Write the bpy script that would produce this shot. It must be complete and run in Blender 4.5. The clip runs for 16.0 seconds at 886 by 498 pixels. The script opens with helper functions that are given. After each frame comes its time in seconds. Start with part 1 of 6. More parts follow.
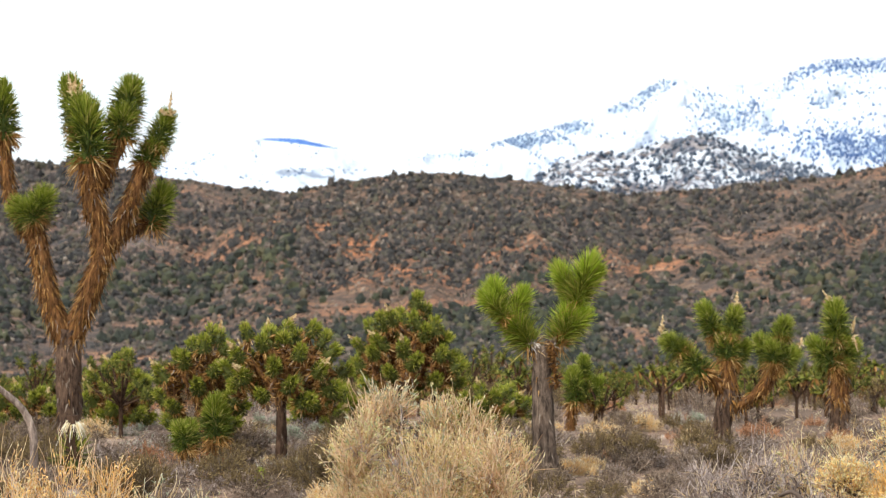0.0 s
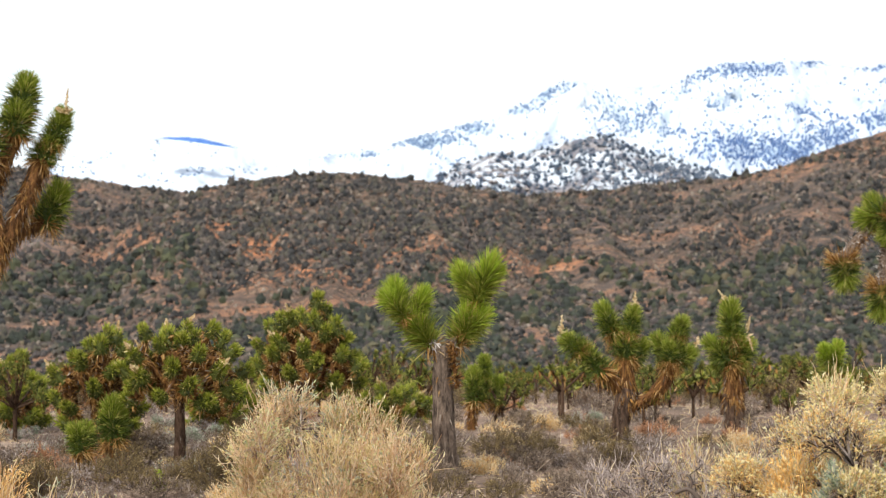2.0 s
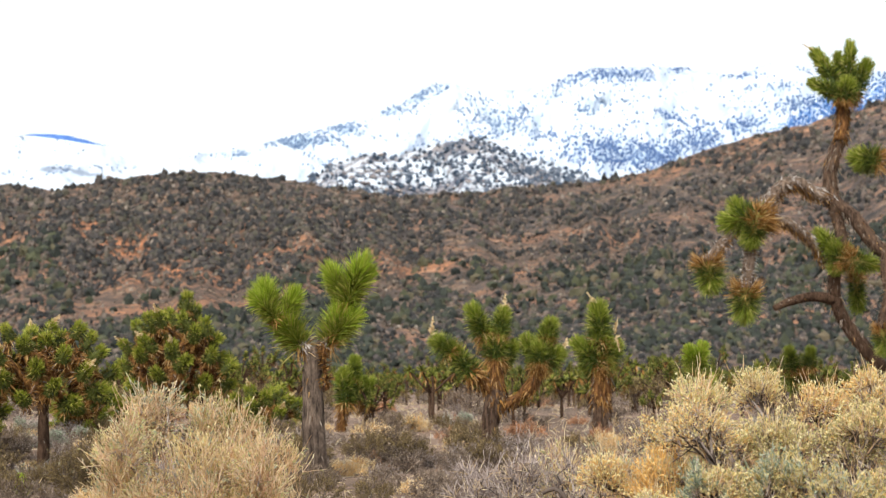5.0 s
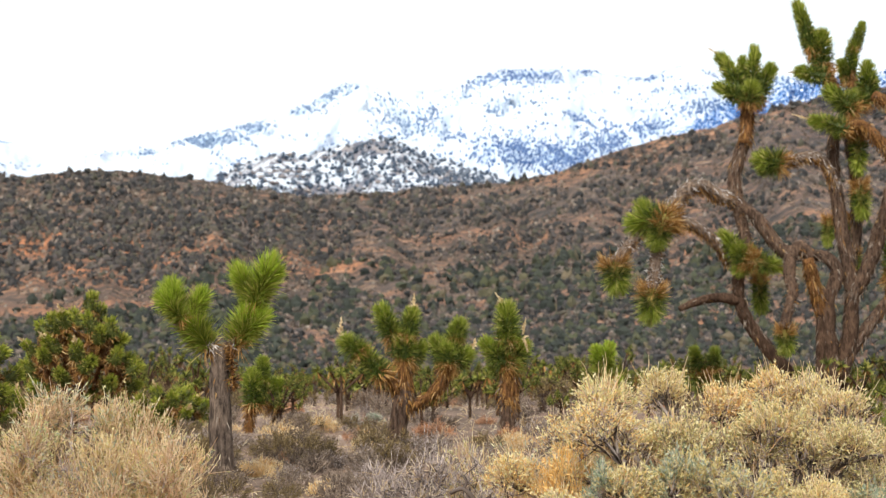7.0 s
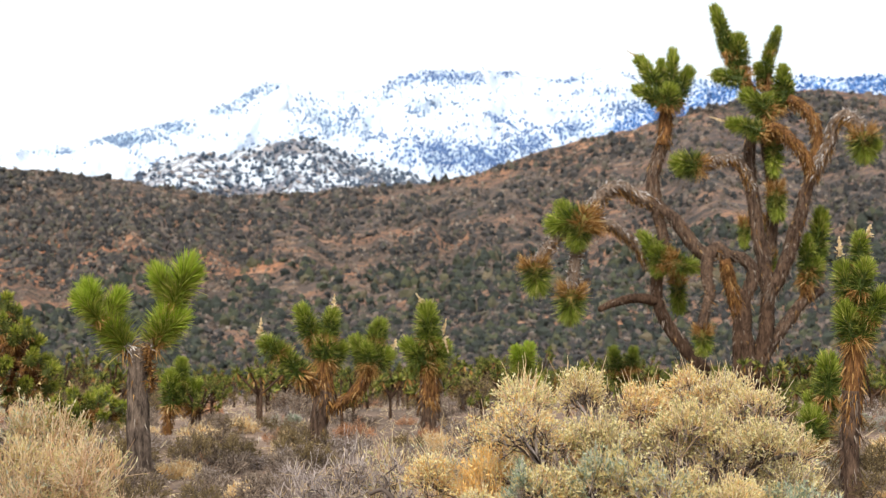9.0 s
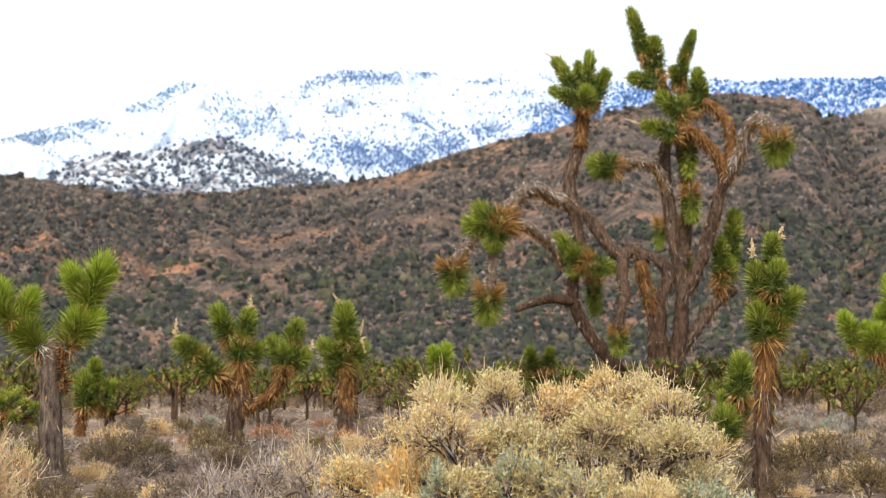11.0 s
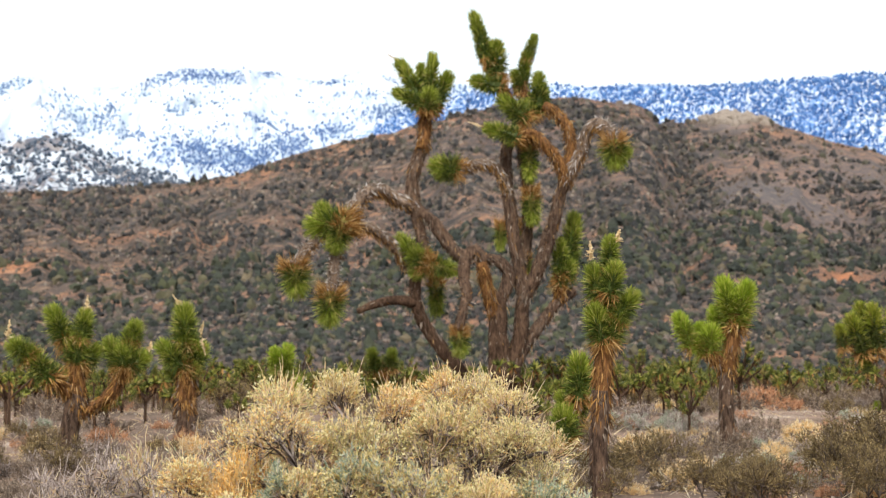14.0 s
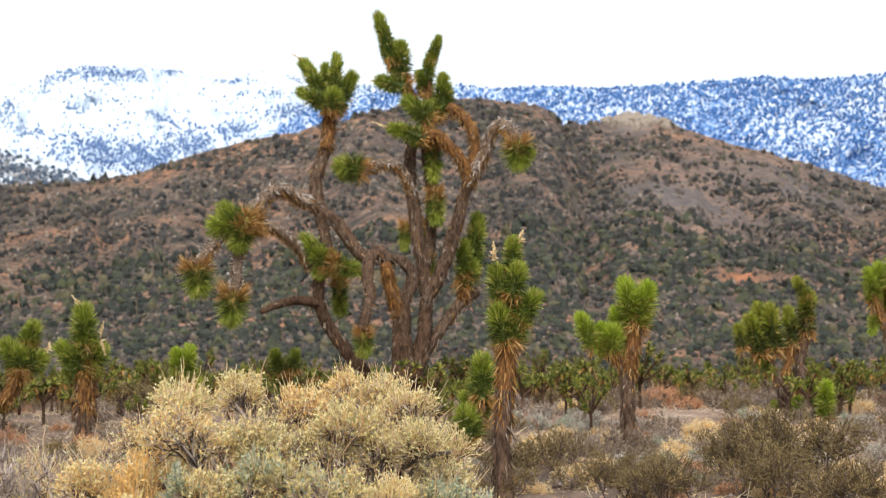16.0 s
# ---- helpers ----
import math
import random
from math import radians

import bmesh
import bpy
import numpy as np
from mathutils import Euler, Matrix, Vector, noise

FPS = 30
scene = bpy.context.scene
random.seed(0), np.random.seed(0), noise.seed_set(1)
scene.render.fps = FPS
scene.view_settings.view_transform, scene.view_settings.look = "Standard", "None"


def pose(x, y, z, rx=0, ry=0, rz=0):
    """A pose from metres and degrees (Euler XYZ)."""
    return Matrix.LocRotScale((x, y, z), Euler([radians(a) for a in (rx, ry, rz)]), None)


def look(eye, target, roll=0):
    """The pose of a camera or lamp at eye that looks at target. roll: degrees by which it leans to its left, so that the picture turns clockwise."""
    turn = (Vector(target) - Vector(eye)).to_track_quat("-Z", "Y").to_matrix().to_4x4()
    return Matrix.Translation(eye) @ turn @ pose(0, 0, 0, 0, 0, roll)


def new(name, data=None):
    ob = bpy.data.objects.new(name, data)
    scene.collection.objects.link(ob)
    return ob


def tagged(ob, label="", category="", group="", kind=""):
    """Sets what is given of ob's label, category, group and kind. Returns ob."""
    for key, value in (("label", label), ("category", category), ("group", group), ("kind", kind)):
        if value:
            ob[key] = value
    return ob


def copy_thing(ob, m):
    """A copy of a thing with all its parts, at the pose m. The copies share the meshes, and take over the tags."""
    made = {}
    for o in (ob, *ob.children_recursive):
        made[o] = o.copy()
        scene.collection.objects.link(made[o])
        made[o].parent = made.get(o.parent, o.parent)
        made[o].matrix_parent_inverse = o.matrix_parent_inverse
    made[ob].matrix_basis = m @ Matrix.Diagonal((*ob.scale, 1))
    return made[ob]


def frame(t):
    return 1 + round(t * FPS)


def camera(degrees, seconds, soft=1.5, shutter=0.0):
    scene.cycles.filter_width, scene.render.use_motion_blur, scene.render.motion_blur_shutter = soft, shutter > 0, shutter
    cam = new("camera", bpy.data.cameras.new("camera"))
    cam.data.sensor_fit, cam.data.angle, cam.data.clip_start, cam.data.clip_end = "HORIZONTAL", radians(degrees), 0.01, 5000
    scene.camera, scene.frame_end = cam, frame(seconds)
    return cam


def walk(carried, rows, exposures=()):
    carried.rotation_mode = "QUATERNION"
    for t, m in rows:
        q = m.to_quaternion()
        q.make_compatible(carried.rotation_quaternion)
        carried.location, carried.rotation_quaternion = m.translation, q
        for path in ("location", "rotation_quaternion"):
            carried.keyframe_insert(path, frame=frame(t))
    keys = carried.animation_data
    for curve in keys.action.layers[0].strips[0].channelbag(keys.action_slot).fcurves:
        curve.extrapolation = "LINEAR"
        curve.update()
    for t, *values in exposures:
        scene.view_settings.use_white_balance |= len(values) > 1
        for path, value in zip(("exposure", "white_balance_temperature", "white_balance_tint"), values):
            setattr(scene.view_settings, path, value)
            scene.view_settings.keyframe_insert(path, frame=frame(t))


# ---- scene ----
cam = camera(33.31, 16.0, soft=1.0)
cam.data.dof.use_dof, cam.data.dof.focus_distance, cam.data.dof.aperture_fstop = True, 8.5, 3.9
EYE = 1.5
# seconds, yaw, pitch, roll of the panning head; the lens stands 6 cm ahead of its axis
ROWS = [
    (0.0, 0.0, 2.7, 0.35), (0.5, -1.151, 2.701, 0.366), (1.0, -2.491, 2.69, 0.434), (1.5, -2.951, 2.683, 0.464),
    (2.0, -3.829, 2.678, 0.459), (2.5, -4.691, 2.689, 0.427), (3.0, -5.589, 2.693, 0.463), (3.5, -6.498, 2.689, 0.417),
    (6.0, -10.407, 2.691, 0.332), (6.5, -11.376, 2.69, 0.325), (7.0, -12.306, 2.686, 0.311), (7.5, -12.96, 2.689, 0.318),
    (8.0, -13.952, 2.692, 0.357), (8.5, -14.719, 2.694, 0.365), (11.0, -18.555, 2.692, 0.357), (11.5, -19.681, 2.703, 0.401),
    (12.0, -20.624, 2.689, 0.421), (12.5, -21.303, 2.704, 0.381), (13.0, -22.242, 2.705, 0.413), (13.5, -23.564, 2.705, 0.36),
    (14.0, -24.636, 2.703, 0.369), (14.5, -25.97, 2.695, 0.418), (15.0, -26.675, 2.687, 0.462), (15.5, -27.342, 2.689, 0.458),
    (16.0, -28.349, 2.687, 0.413),
]
walk(cam, [(t, pose(0, -0.06, EYE, 0, 0, yaw) @ pose(0, 0.06, 0, pitch) @ pose(0, 0, 0, 0, roll) @ pose(0, 0, 0, 90)) for t, yaw, pitch, roll in ROWS])

# ---- light: bright overcast winter sky with a veiled sun behind the camera's left shoulder ----
SUN_EL, SUN_AZ = 44.0, -150.0
world = bpy.data.worlds.new("world")
scene.world = world
world.use_nodes = True
wn, wl = world.node_tree.nodes, world.node_tree.links
wn.clear()
w_out = wn.new("ShaderNodeOutputWorld")
sky = wn.new("ShaderNodeTexSky")
sky.sky_type = "NISHITA"
sky.sun_disc = False
sky.sun_elevation, sky.sun_rotation = radians(SUN_EL), radians(SUN_AZ)
sky_bg = wn.new("ShaderNodeBackground")
sky_bg.inputs["Strength"].default_value = 0.05
cloud_bg = wn.new("ShaderNodeBackground")
cloud_bg.inputs["Color"].default_value = (0.97, 0.985, 1.0, 1)
cloud_bg.inputs["Strength"].default_value = 1.0
w_add = wn.new("ShaderNodeAddShader")
wl.new(sky.outputs[0], sky_bg.inputs["Color"])
wl.new(sky_bg.outputs[0], w_add.inputs[0])
wl.new(cloud_bg.outputs[0], w_add.inputs[1])
wl.new(w_add.outputs[0], w_out.inputs["Surface"])
sun = new("sun", bpy.data.lights.new("sun", "SUN"))
sun.data.energy, sun.data.angle, sun.data.color = 3.65, radians(8), (1.0, 0.955, 0.88)
sx, sy = math.sin(radians(SUN_AZ)), math.cos(radians(SUN_AZ))
sun.matrix_world = look((60 * sx, 60 * sy, 60 * math.tan(radians(SUN_EL))), (0, 0, 0))


# ---- materials ----
def nodes(name):
    mat = bpy.data.materials.new(name)
    mat.use_nodes = True
    nt = mat.node_tree
    return mat, nt.nodes, nt.links, nt.nodes["Principled BSDF"]


def ramp(ns, stops, interpolation="LINEAR"):
    r = ns.new("ShaderNodeValToRGB")
    r.color_ramp.interpolation = interpolation
    while len(r.color_ramp.elements) < len(stops):
        r.color_ramp.elements.new(0.5)
    for e, (at, c) in zip(r.color_ramp.elements, stops):
        e.position, e.color = at, (*c, 1) if len(c) == 3 else c
    return r


def noise_tex(ns, ls, scale, detail=4.0, rough=0.6, stretch=(1, 1, 1), coords="Object"):
    tc = ns.new("ShaderNodeTexCoord")
    mp = ns.new("ShaderNodeMapping")
    mp.inputs["Scale"].default_value = stretch
    n = ns.new("ShaderNodeTexNoise")
    n.inputs["Scale"].default_value, n.inputs["Detail"].default_value, n.inputs["Roughness"].default_value = scale, detail, rough
    ls.new(tc.outputs[coords], mp.inputs[0])
    ls.new(mp.outputs[0], n.inputs["Vector"])
    return n


def mix(ns, ls, fac, a, b, mode="MIX"):
    m = ns.new("ShaderNodeMix")
    m.data_type, m.blend_type = "RGBA", mode
    for key, v in (("Factor", fac), ("A", a), ("B", b)):
        socket = [s for s in m.inputs if s.name == key and (s.type == "VALUE" if key == "Factor" else s.type == "RGBA")][0]
        if isinstance(v, (int, float)):
            socket.default_value = v
        elif isinstance(v, tuple):
            socket.default_value = (*v, 1)
        else:
            ls.new(v, socket)
    return [o for o in m.outputs if o.type == "RGBA"][0]


def bump(ns, ls, bsdf, height, strength, distance):
    b = ns.new("ShaderNodeBump")
    b.inputs["Strength"].default_value, b.inputs["Distance"].default_value = strength, distance
    ls.new(height, b.inputs["Height"])
    ls.new(b.outputs[0], bsdf.inputs["Normal"])


def fibre(name, stops, translucent=0.2, rough=0.6, patch=0.0, patch_scale=3.0):
    """Leaves, stems and twigs: each one takes its own colour from the range, with a slow patchiness."""
    mat, ns, ls, p = nodes(name)
    geo = ns.new("ShaderNodeNewGeometry")
    r = ramp(ns, stops)
    ls.new(geo.outputs["Random Per Island"], r.inputs[0])
    n = noise_tex(ns, ls, patch_scale, 3.0)
    dark = ramp(ns, [(0.35, (1 - patch,) * 3), (0.65, (1.0, 1.0, 1.0))])
    ls.new(n.outputs["Fac"], dark.inputs[0])
    col = mix(ns, ls, 1.0, r.outputs[0], dark.outputs[0], "MULTIPLY")
    ls.new(col, p.inputs["Base Color"])
    p.inputs["Roughness"].default_value = rough
    p.inputs["Specular IOR Level"].default_value = 0.25
    if translucent:
        tr = ns.new("ShaderNodeBsdfTranslucent")
        ls.new(col, tr.inputs["Color"])
        ms = ns.new("ShaderNodeMixShader")
        ms.inputs[0].default_value = translucent
        ls.new(p.outputs[0], ms.inputs[1])
        ls.new(tr.outputs[0], ms.inputs[2])
        ls.new(ms.outputs[0], ns["Material Output"].inputs["Surface"])
    return mat


LEAF = {
    "deep": fibre("leaf_deep_green", [(0, (0.15, 0.20, 0.02)), (0.5, (0.28, 0.345, 0.038)), (0.85, (0.46, 0.49, 0.085)), (1, (0.64, 0.56, 0.19))], 0.3, 0.5, 0.2),
    "lime": fibre("leaf_lime_green", [(0, (0.22, 0.32, 0.02)), (0.5, (0.37, 0.48, 0.04)), (0.9, (0.52, 0.58, 0.09)), (1, (0.58, 0.50, 0.15))], 0.35, 0.5, 0.15),
    "olive": fibre("leaf_olive_green", [(0, (0.17, 0.21, 0.02)), (0.5, (0.31, 0.35, 0.04)), (0.85, (0.48, 0.48, 0.08)), (1, (0.62, 0.50, 0.16))], 0.3, 0.5, 0.2),
    "far": fibre("leaf_far_olive", [(0, (0.06, 0.075, 0.018)), (0.5, (0.15, 0.17, 0.032)), (0.85, (0.34, 0.35, 0.06)), (1, (0.44, 0.34, 0.12))], 0.35, 0.6, 0.3, 0.6),
}
# Lower leaves: duller with age, and with the shade under sunlit tops painted in.
OLD_SHADED_LEAF = {
    "deep": fibre("old_shaded_leaf_dark_green", [(0, (0.042, 0.065, 0.013)), (0.5, (0.105, 0.15, 0.024)), (0.85, (0.23, 0.265, 0.045)), (1, (0.50, 0.40, 0.13))], 0.25, 0.5, 0.2),
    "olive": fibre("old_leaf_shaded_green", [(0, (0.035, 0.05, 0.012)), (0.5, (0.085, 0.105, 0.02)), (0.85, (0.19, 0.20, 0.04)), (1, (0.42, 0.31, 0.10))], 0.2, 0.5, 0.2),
    "lime": fibre("old_shaded_leaf_olive_green", [(0, (0.12, 0.17, 0.018)), (0.5, (0.24, 0.29, 0.035)), (0.85, (0.38, 0.38, 0.07)), (1, (0.55, 0.44, 0.14))], 0.3, 0.5, 0.2),
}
LEAF["fan"], OLD_SHADED_LEAF["fan"] = LEAF["lime"], OLD_SHADED_LEAF["lime"]
DRY = fibre("dry_leaf_straw", [(0, (0.15, 0.065, 0.016)), (0.5, (0.36, 0.18, 0.045)), (0.85, (0.55, 0.33, 0.11)), (1, (0.74, 0.55, 0.28))], 0.2, 0.7)
DEAD = fibre("dead_leaf_brown", [(0, (0.065, 0.034, 0.016)), (0.45, (0.24, 0.115, 0.032)), (0.8, (0.43, 0.22, 0.055)), (1, (0.55, 0.36, 0.16))], 0.15, 0.8, 0.3, 4.0)
GREYDEAD = fibre("weathered_leaf_grey", [(0, (0.10, 0.07, 0.052)), (0.6, (0.235, 0.18, 0.135)), (1, (0.43, 0.36, 0.29))], 0.05, 0.85, 0.3, 4.0)
BLEACHED = fibre("bleached_leaf_white_grey", [(0, (0.16, 0.12, 0.095)), (0.5, (0.42, 0.36, 0.31)), (1, (0.86, 0.82, 0.77))], 0.05, 0.85, 0.3, 4.0)
CREAM = fibre("bleached_cream_leaf", [(0, (0.70, 0.56, 0.30)), (0.5, (0.88, 0.80, 0.58)), (1, (0.95, 0.91, 0.76))], 0.3, 0.6)
STALK = fibre("dry_flower_stalk", [(0, (0.52, 0.36, 0.17)), (1, (0.84, 0.70, 0.44))], 0.2, 0.7)


def bark_material(name, low, high):
    mat, ns, ls, p = nodes(name)
    big = noise_tex(ns, ls, 3.0, 5.0, 0.65)
    fine = noise_tex(ns, ls, 28.0, 6.0, 0.7, (1, 1, 0.25))
    col = ramp(ns, [(0.38, low), (0.64, high)])
    ls.new(fine.outputs["Fac"], col.inputs[0])
    patch = ramp(ns, [(0.35, (0.62, 0.56, 0.52)), (0.65, (1.15, 1.05, 0.95))])
    ls.new(big.outputs["Fac"], patch.inputs[0])
    ls.new(mix(ns, ls, 1.0, col.outputs[0], patch.outputs[0], "MULTIPLY"), p.inputs["Base Color"])
    p.inputs["Roughness"].default_value = 0.95
    p.inputs["Specular IOR Level"].default_value = 0.1
    bump(ns, ls, p, fine.outputs["Fac"], 1.0, 0.03)
    return mat


BARK = bark_material("bark_grey_brown", (0.040, 0.026, 0.019), (0.15, 0.10, 0.07))
PALE_BARK = bark_material("bark_pale_grey", (0.085, 0.064, 0.052), (0.34, 0.27, 0.215))
GREY_BARK = bark_material("bark_weathered_grey", (0.052, 0.042, 0.036), (0.27, 0.22, 0.18))
MID_BARK = bark_material("bark_mid_brown", (0.045, 0.031, 0.024), (0.20, 0.14, 0.103))
BROWN_BARK = bark_material("bark_orange_brown", (0.08, 0.042, 0.02), (0.33, 0.175, 0.072))


def terrain_material():
    mat, ns, ls, p = nodes("desert_soil")
    broad = noise_tex(ns, ls, 0.02, 5.0, 0.6)
    mid = noise_tex(ns, ls, 0.22, 7.0, 0.72)
    fine = noise_tex(ns, ls, 9.0, 6.0, 0.7)
    soil = ramp(ns, [(0.38, (0.075, 0.066, 0.058)), (0.47, (0.12, 0.096, 0.08)), (0.53, (0.195, 0.135, 0.105)), (0.60, (0.32, 0.195, 0.118)), (0.68, (0.37, 0.30, 0.24))])
    ls.new(mid.outputs["Fac"], soil.inputs[0])
    zone = ramp(ns, [(0.45, (0.62, 0.70, 0.78)), (0.62, (1.2, 1.0, 0.88))])
    ls.new(broad.outputs["Fac"], zone.inputs[0])
    grit = ramp(ns, [(0.3, (0.62, 0.62, 0.62)), (0.7, (1.18, 1.15, 1.1))])
    ls.new(fine.outputs["Fac"], grit.inputs[0])
    c = mix(ns, ls, 1.0, soil.outputs[0], zone.outputs[0], "MULTIPLY")
    warm = ns.new("ShaderNodeAttribute")
    warm.attribute_name = "iron"
    rust = ramp(ns, [(0.0, (0.78, 0.86, 1.0)), (0.45, (1.05, 1.02, 1.0)), (1.0, (1.42, 1.10, 0.88))])
    ls.new(warm.outputs["Fac"], rust.inputs[0])
    c = mix(ns, ls, 1.0, c, rust.outputs[0], "MULTIPLY")
    sandy = ns.new("ShaderNodeAttribute")
    sandy.attribute_name = "sand"
    c = mix(ns, ls, sandy.outputs["Fac"], c, (0.22, 0.187, 0.18))
    ls.new(mix(ns, ls, 1.0, c, grit.outputs[0], "MULTIPLY"), p.inputs["Base Color"])
    p.inputs["Roughness"].default_value = 1.0
    p.inputs["Specular IOR Level"].default_value = 0.1
    bump(ns, ls, p, fine.outputs["Fac"], 0.6, 0.05)
    return mat


def spread_out(ns, ls, tex, low, high):
    m = ns.new("ShaderNodeMapRange")
    m.inputs["From Min"].default_value, m.inputs["From Max"].default_value = low, high
    ls.new(tex.outputs["Fac"], m.inputs["Value"])
    return m.outputs["Result"]


def snow_material(name, patch_a, patch_b, patch_scale, fine_scale, weight, lo, hi):
    """Snow with rocky or painted haze-blue patches: broad zones, broken up by finer ones."""
    mat, ns, ls, p = nodes(name)
    zone = spread_out(ns, ls, noise_tex(ns, ls, patch_scale, 4.0, 0.6), 0.38, 0.62)
    dots = spread_out(ns, ls, noise_tex(ns, ls, fine_scale, 3.0, 0.6), 0.34, 0.66)
    add = ns.new("ShaderNodeMath")
    add.operation = "MULTIPLY_ADD"
    ls.new(zone, add.inputs[0])
    add.inputs[1].default_value = weight
    ls.new(dots, add.inputs[2])
    half = ns.new("ShaderNodeMath")
    half.operation = "MULTIPLY"
    ls.new(add.outputs[0], half.inputs[0])
    half.inputs[1].default_value = 0.5
    mask = ramp(ns, [(lo / 2, (0, 0, 0)), (hi / 2, (1, 1, 1))])
    ls.new(half.outputs[0], mask.inputs[0])
    tone = noise_tex(ns, ls, fine_scale * 0.6, 2.0)
    rock = ramp(ns, [(0.4, patch_a), (0.62, patch_b)])
    ls.new(tone.outputs["Fac"], rock.inputs[0])
    # Pale blue haze and relief shading, painted into the snow colour.
    grove_haze = ns.new("ShaderNodeAttribute")
    grove_haze.attribute_name = "grove_haze"
    snow = mix(ns, ls, grove_haze.outputs["Fac"], (0.61, 0.67, 0.73), (0.31, 0.44, 0.58))
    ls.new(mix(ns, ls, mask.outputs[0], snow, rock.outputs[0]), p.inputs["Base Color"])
    p.inputs["Roughness"].default_value = 0.9
    p.inputs["Specular IOR Level"].default_value = 0.1
    return mat


SOIL = terrain_material()


def flat_material():
    mat, ns, ls, p = nodes("flat_gravel_soil")
    broad = noise_tex(ns, ls, 0.3, 5.0, 0.65)
    fine = noise_tex(ns, ls, 5.0, 8.0, 0.75)
    soil = ramp(ns, [(0.35, (0.15, 0.11, 0.086)), (0.48, (0.25, 0.18, 0.14)), (0.58, (0.36, 0.255, 0.195)), (0.7, (0.50, 0.42, 0.355))])
    ls.new(broad.outputs["Fac"], soil.inputs[0])
    grit = ramp(ns, [(0.35, (0.5, 0.5, 0.5)), (0.65, (1.2, 1.18, 1.12))])
    ls.new(fine.outputs["Fac"], grit.inputs[0])
    ls.new(mix(ns, ls, 1.0, soil.outputs[0], grit.outputs[0], "MULTIPLY"), p.inputs["Base Color"])
    p.inputs["Roughness"].default_value = 1.0
    p.inputs["Specular IOR Level"].default_value = 0.1
    bump(ns, ls, p, fine.outputs["Fac"], 0.8, 0.06)
    return mat


FLAT = flat_material()
# Far, main and wooded snow: the blue patches are painted haze and shading.
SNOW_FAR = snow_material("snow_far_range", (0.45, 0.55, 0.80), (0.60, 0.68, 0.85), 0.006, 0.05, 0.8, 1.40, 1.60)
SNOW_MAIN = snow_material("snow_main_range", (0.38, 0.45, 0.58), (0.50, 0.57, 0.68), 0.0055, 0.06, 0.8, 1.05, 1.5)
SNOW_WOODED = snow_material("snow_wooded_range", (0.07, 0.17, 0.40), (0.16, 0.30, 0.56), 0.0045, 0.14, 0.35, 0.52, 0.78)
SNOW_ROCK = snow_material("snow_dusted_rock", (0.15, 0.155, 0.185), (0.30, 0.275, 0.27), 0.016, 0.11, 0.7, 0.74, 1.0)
# Shade and distance haze on the far slope, painted as flat blue.
BLUE_CLIFF = snow_material("hazy_blue_slope", (0.07, 0.16, 0.42), (0.10, 0.21, 0.50), 0.01, 0.06, 0.2, 0.0, 0.02)
# Distance haze is painted as blue into the pale, blue and deep conifers.
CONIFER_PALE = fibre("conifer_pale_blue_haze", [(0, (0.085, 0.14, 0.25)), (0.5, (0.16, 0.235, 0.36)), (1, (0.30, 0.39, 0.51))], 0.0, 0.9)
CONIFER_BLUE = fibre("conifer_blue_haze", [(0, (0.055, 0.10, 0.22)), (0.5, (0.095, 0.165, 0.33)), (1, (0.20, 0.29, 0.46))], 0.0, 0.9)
CONIFER_DEEP = fibre("conifer_deep_blue_haze", [(0, (0.030, 0.085, 0.22)), (0.5, (0.052, 0.135, 0.34)), (1, (0.12, 0.25, 0.49))], 0.0, 0.9)
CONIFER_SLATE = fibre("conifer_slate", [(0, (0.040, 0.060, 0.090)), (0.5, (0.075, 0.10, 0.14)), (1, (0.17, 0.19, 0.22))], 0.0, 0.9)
TAN_BOULDER = fibre("boulder_tan_grey", [(0, (0.16, 0.145, 0.15)), (1, (0.34, 0.29, 0.26))], 0.0, 0.9)

HILL_SHRUB = fibre("hill_shrub_leaf", [(0, (0.030, 0.031, 0.031)), (0.35, (0.056, 0.054, 0.051)), (0.6, (0.088, 0.074, 0.069)), (0.82, (0.088, 0.084, 0.058)), (1, (0.20, 0.155, 0.13))], 0.0, 0.9, 0.35, 0.3)
HILL_DRY = fibre("hill_dry_leaf", [(0, (0.075, 0.058, 0.047)), (0.5, (0.13, 0.10, 0.078)), (0.85, (0.21, 0.16, 0.12)), (1, (0.33, 0.28, 0.225))], 0.0, 0.9, 0.3, 0.3)
JUNIPER = fibre("juniper_leaf", [(0, (0.026, 0.031, 0.026)), (0.5, (0.046, 0.053, 0.040)), (0.85, (0.080, 0.085, 0.045)), (1, (0.15, 0.12, 0.075))], 0.0, 0.9, 0.35, 0.4)
WOOD = fibre("shrub_wood_dark", [(0, (0.05, 0.038, 0.032)), (1, (0.17, 0.13, 0.105))], 0.0, 0.9)
GREY_TWIG = fibre("twig_grey", [(0, (0.20, 0.155, 0.14)), (1, (0.56, 0.48, 0.43))], 0.0, 0.8)
STRAW = fibre("twig_straw", [(0, (0.58, 0.42, 0.22)), (0.5, (0.88, 0.70, 0.42)), (1, (0.98, 0.88, 0.64))], 0.55, 0.7, 0.15)
PALE_GREEN = fibre("leaf_pale_green", [(0, (0.50, 0.52, 0.22)), (0.6, (0.78, 0.78, 0.40)), (1, (0.95, 0.92, 0.60))], 0.6, 0.7, 0.12)
PINK_STRAW = fibre("twig_pinkish_straw", [(0, (0.62, 0.42, 0.25)), (0.5, (0.90, 0.68, 0.46)), (1, (0.98, 0.86, 0.68))], 0.55, 0.7, 0.2)
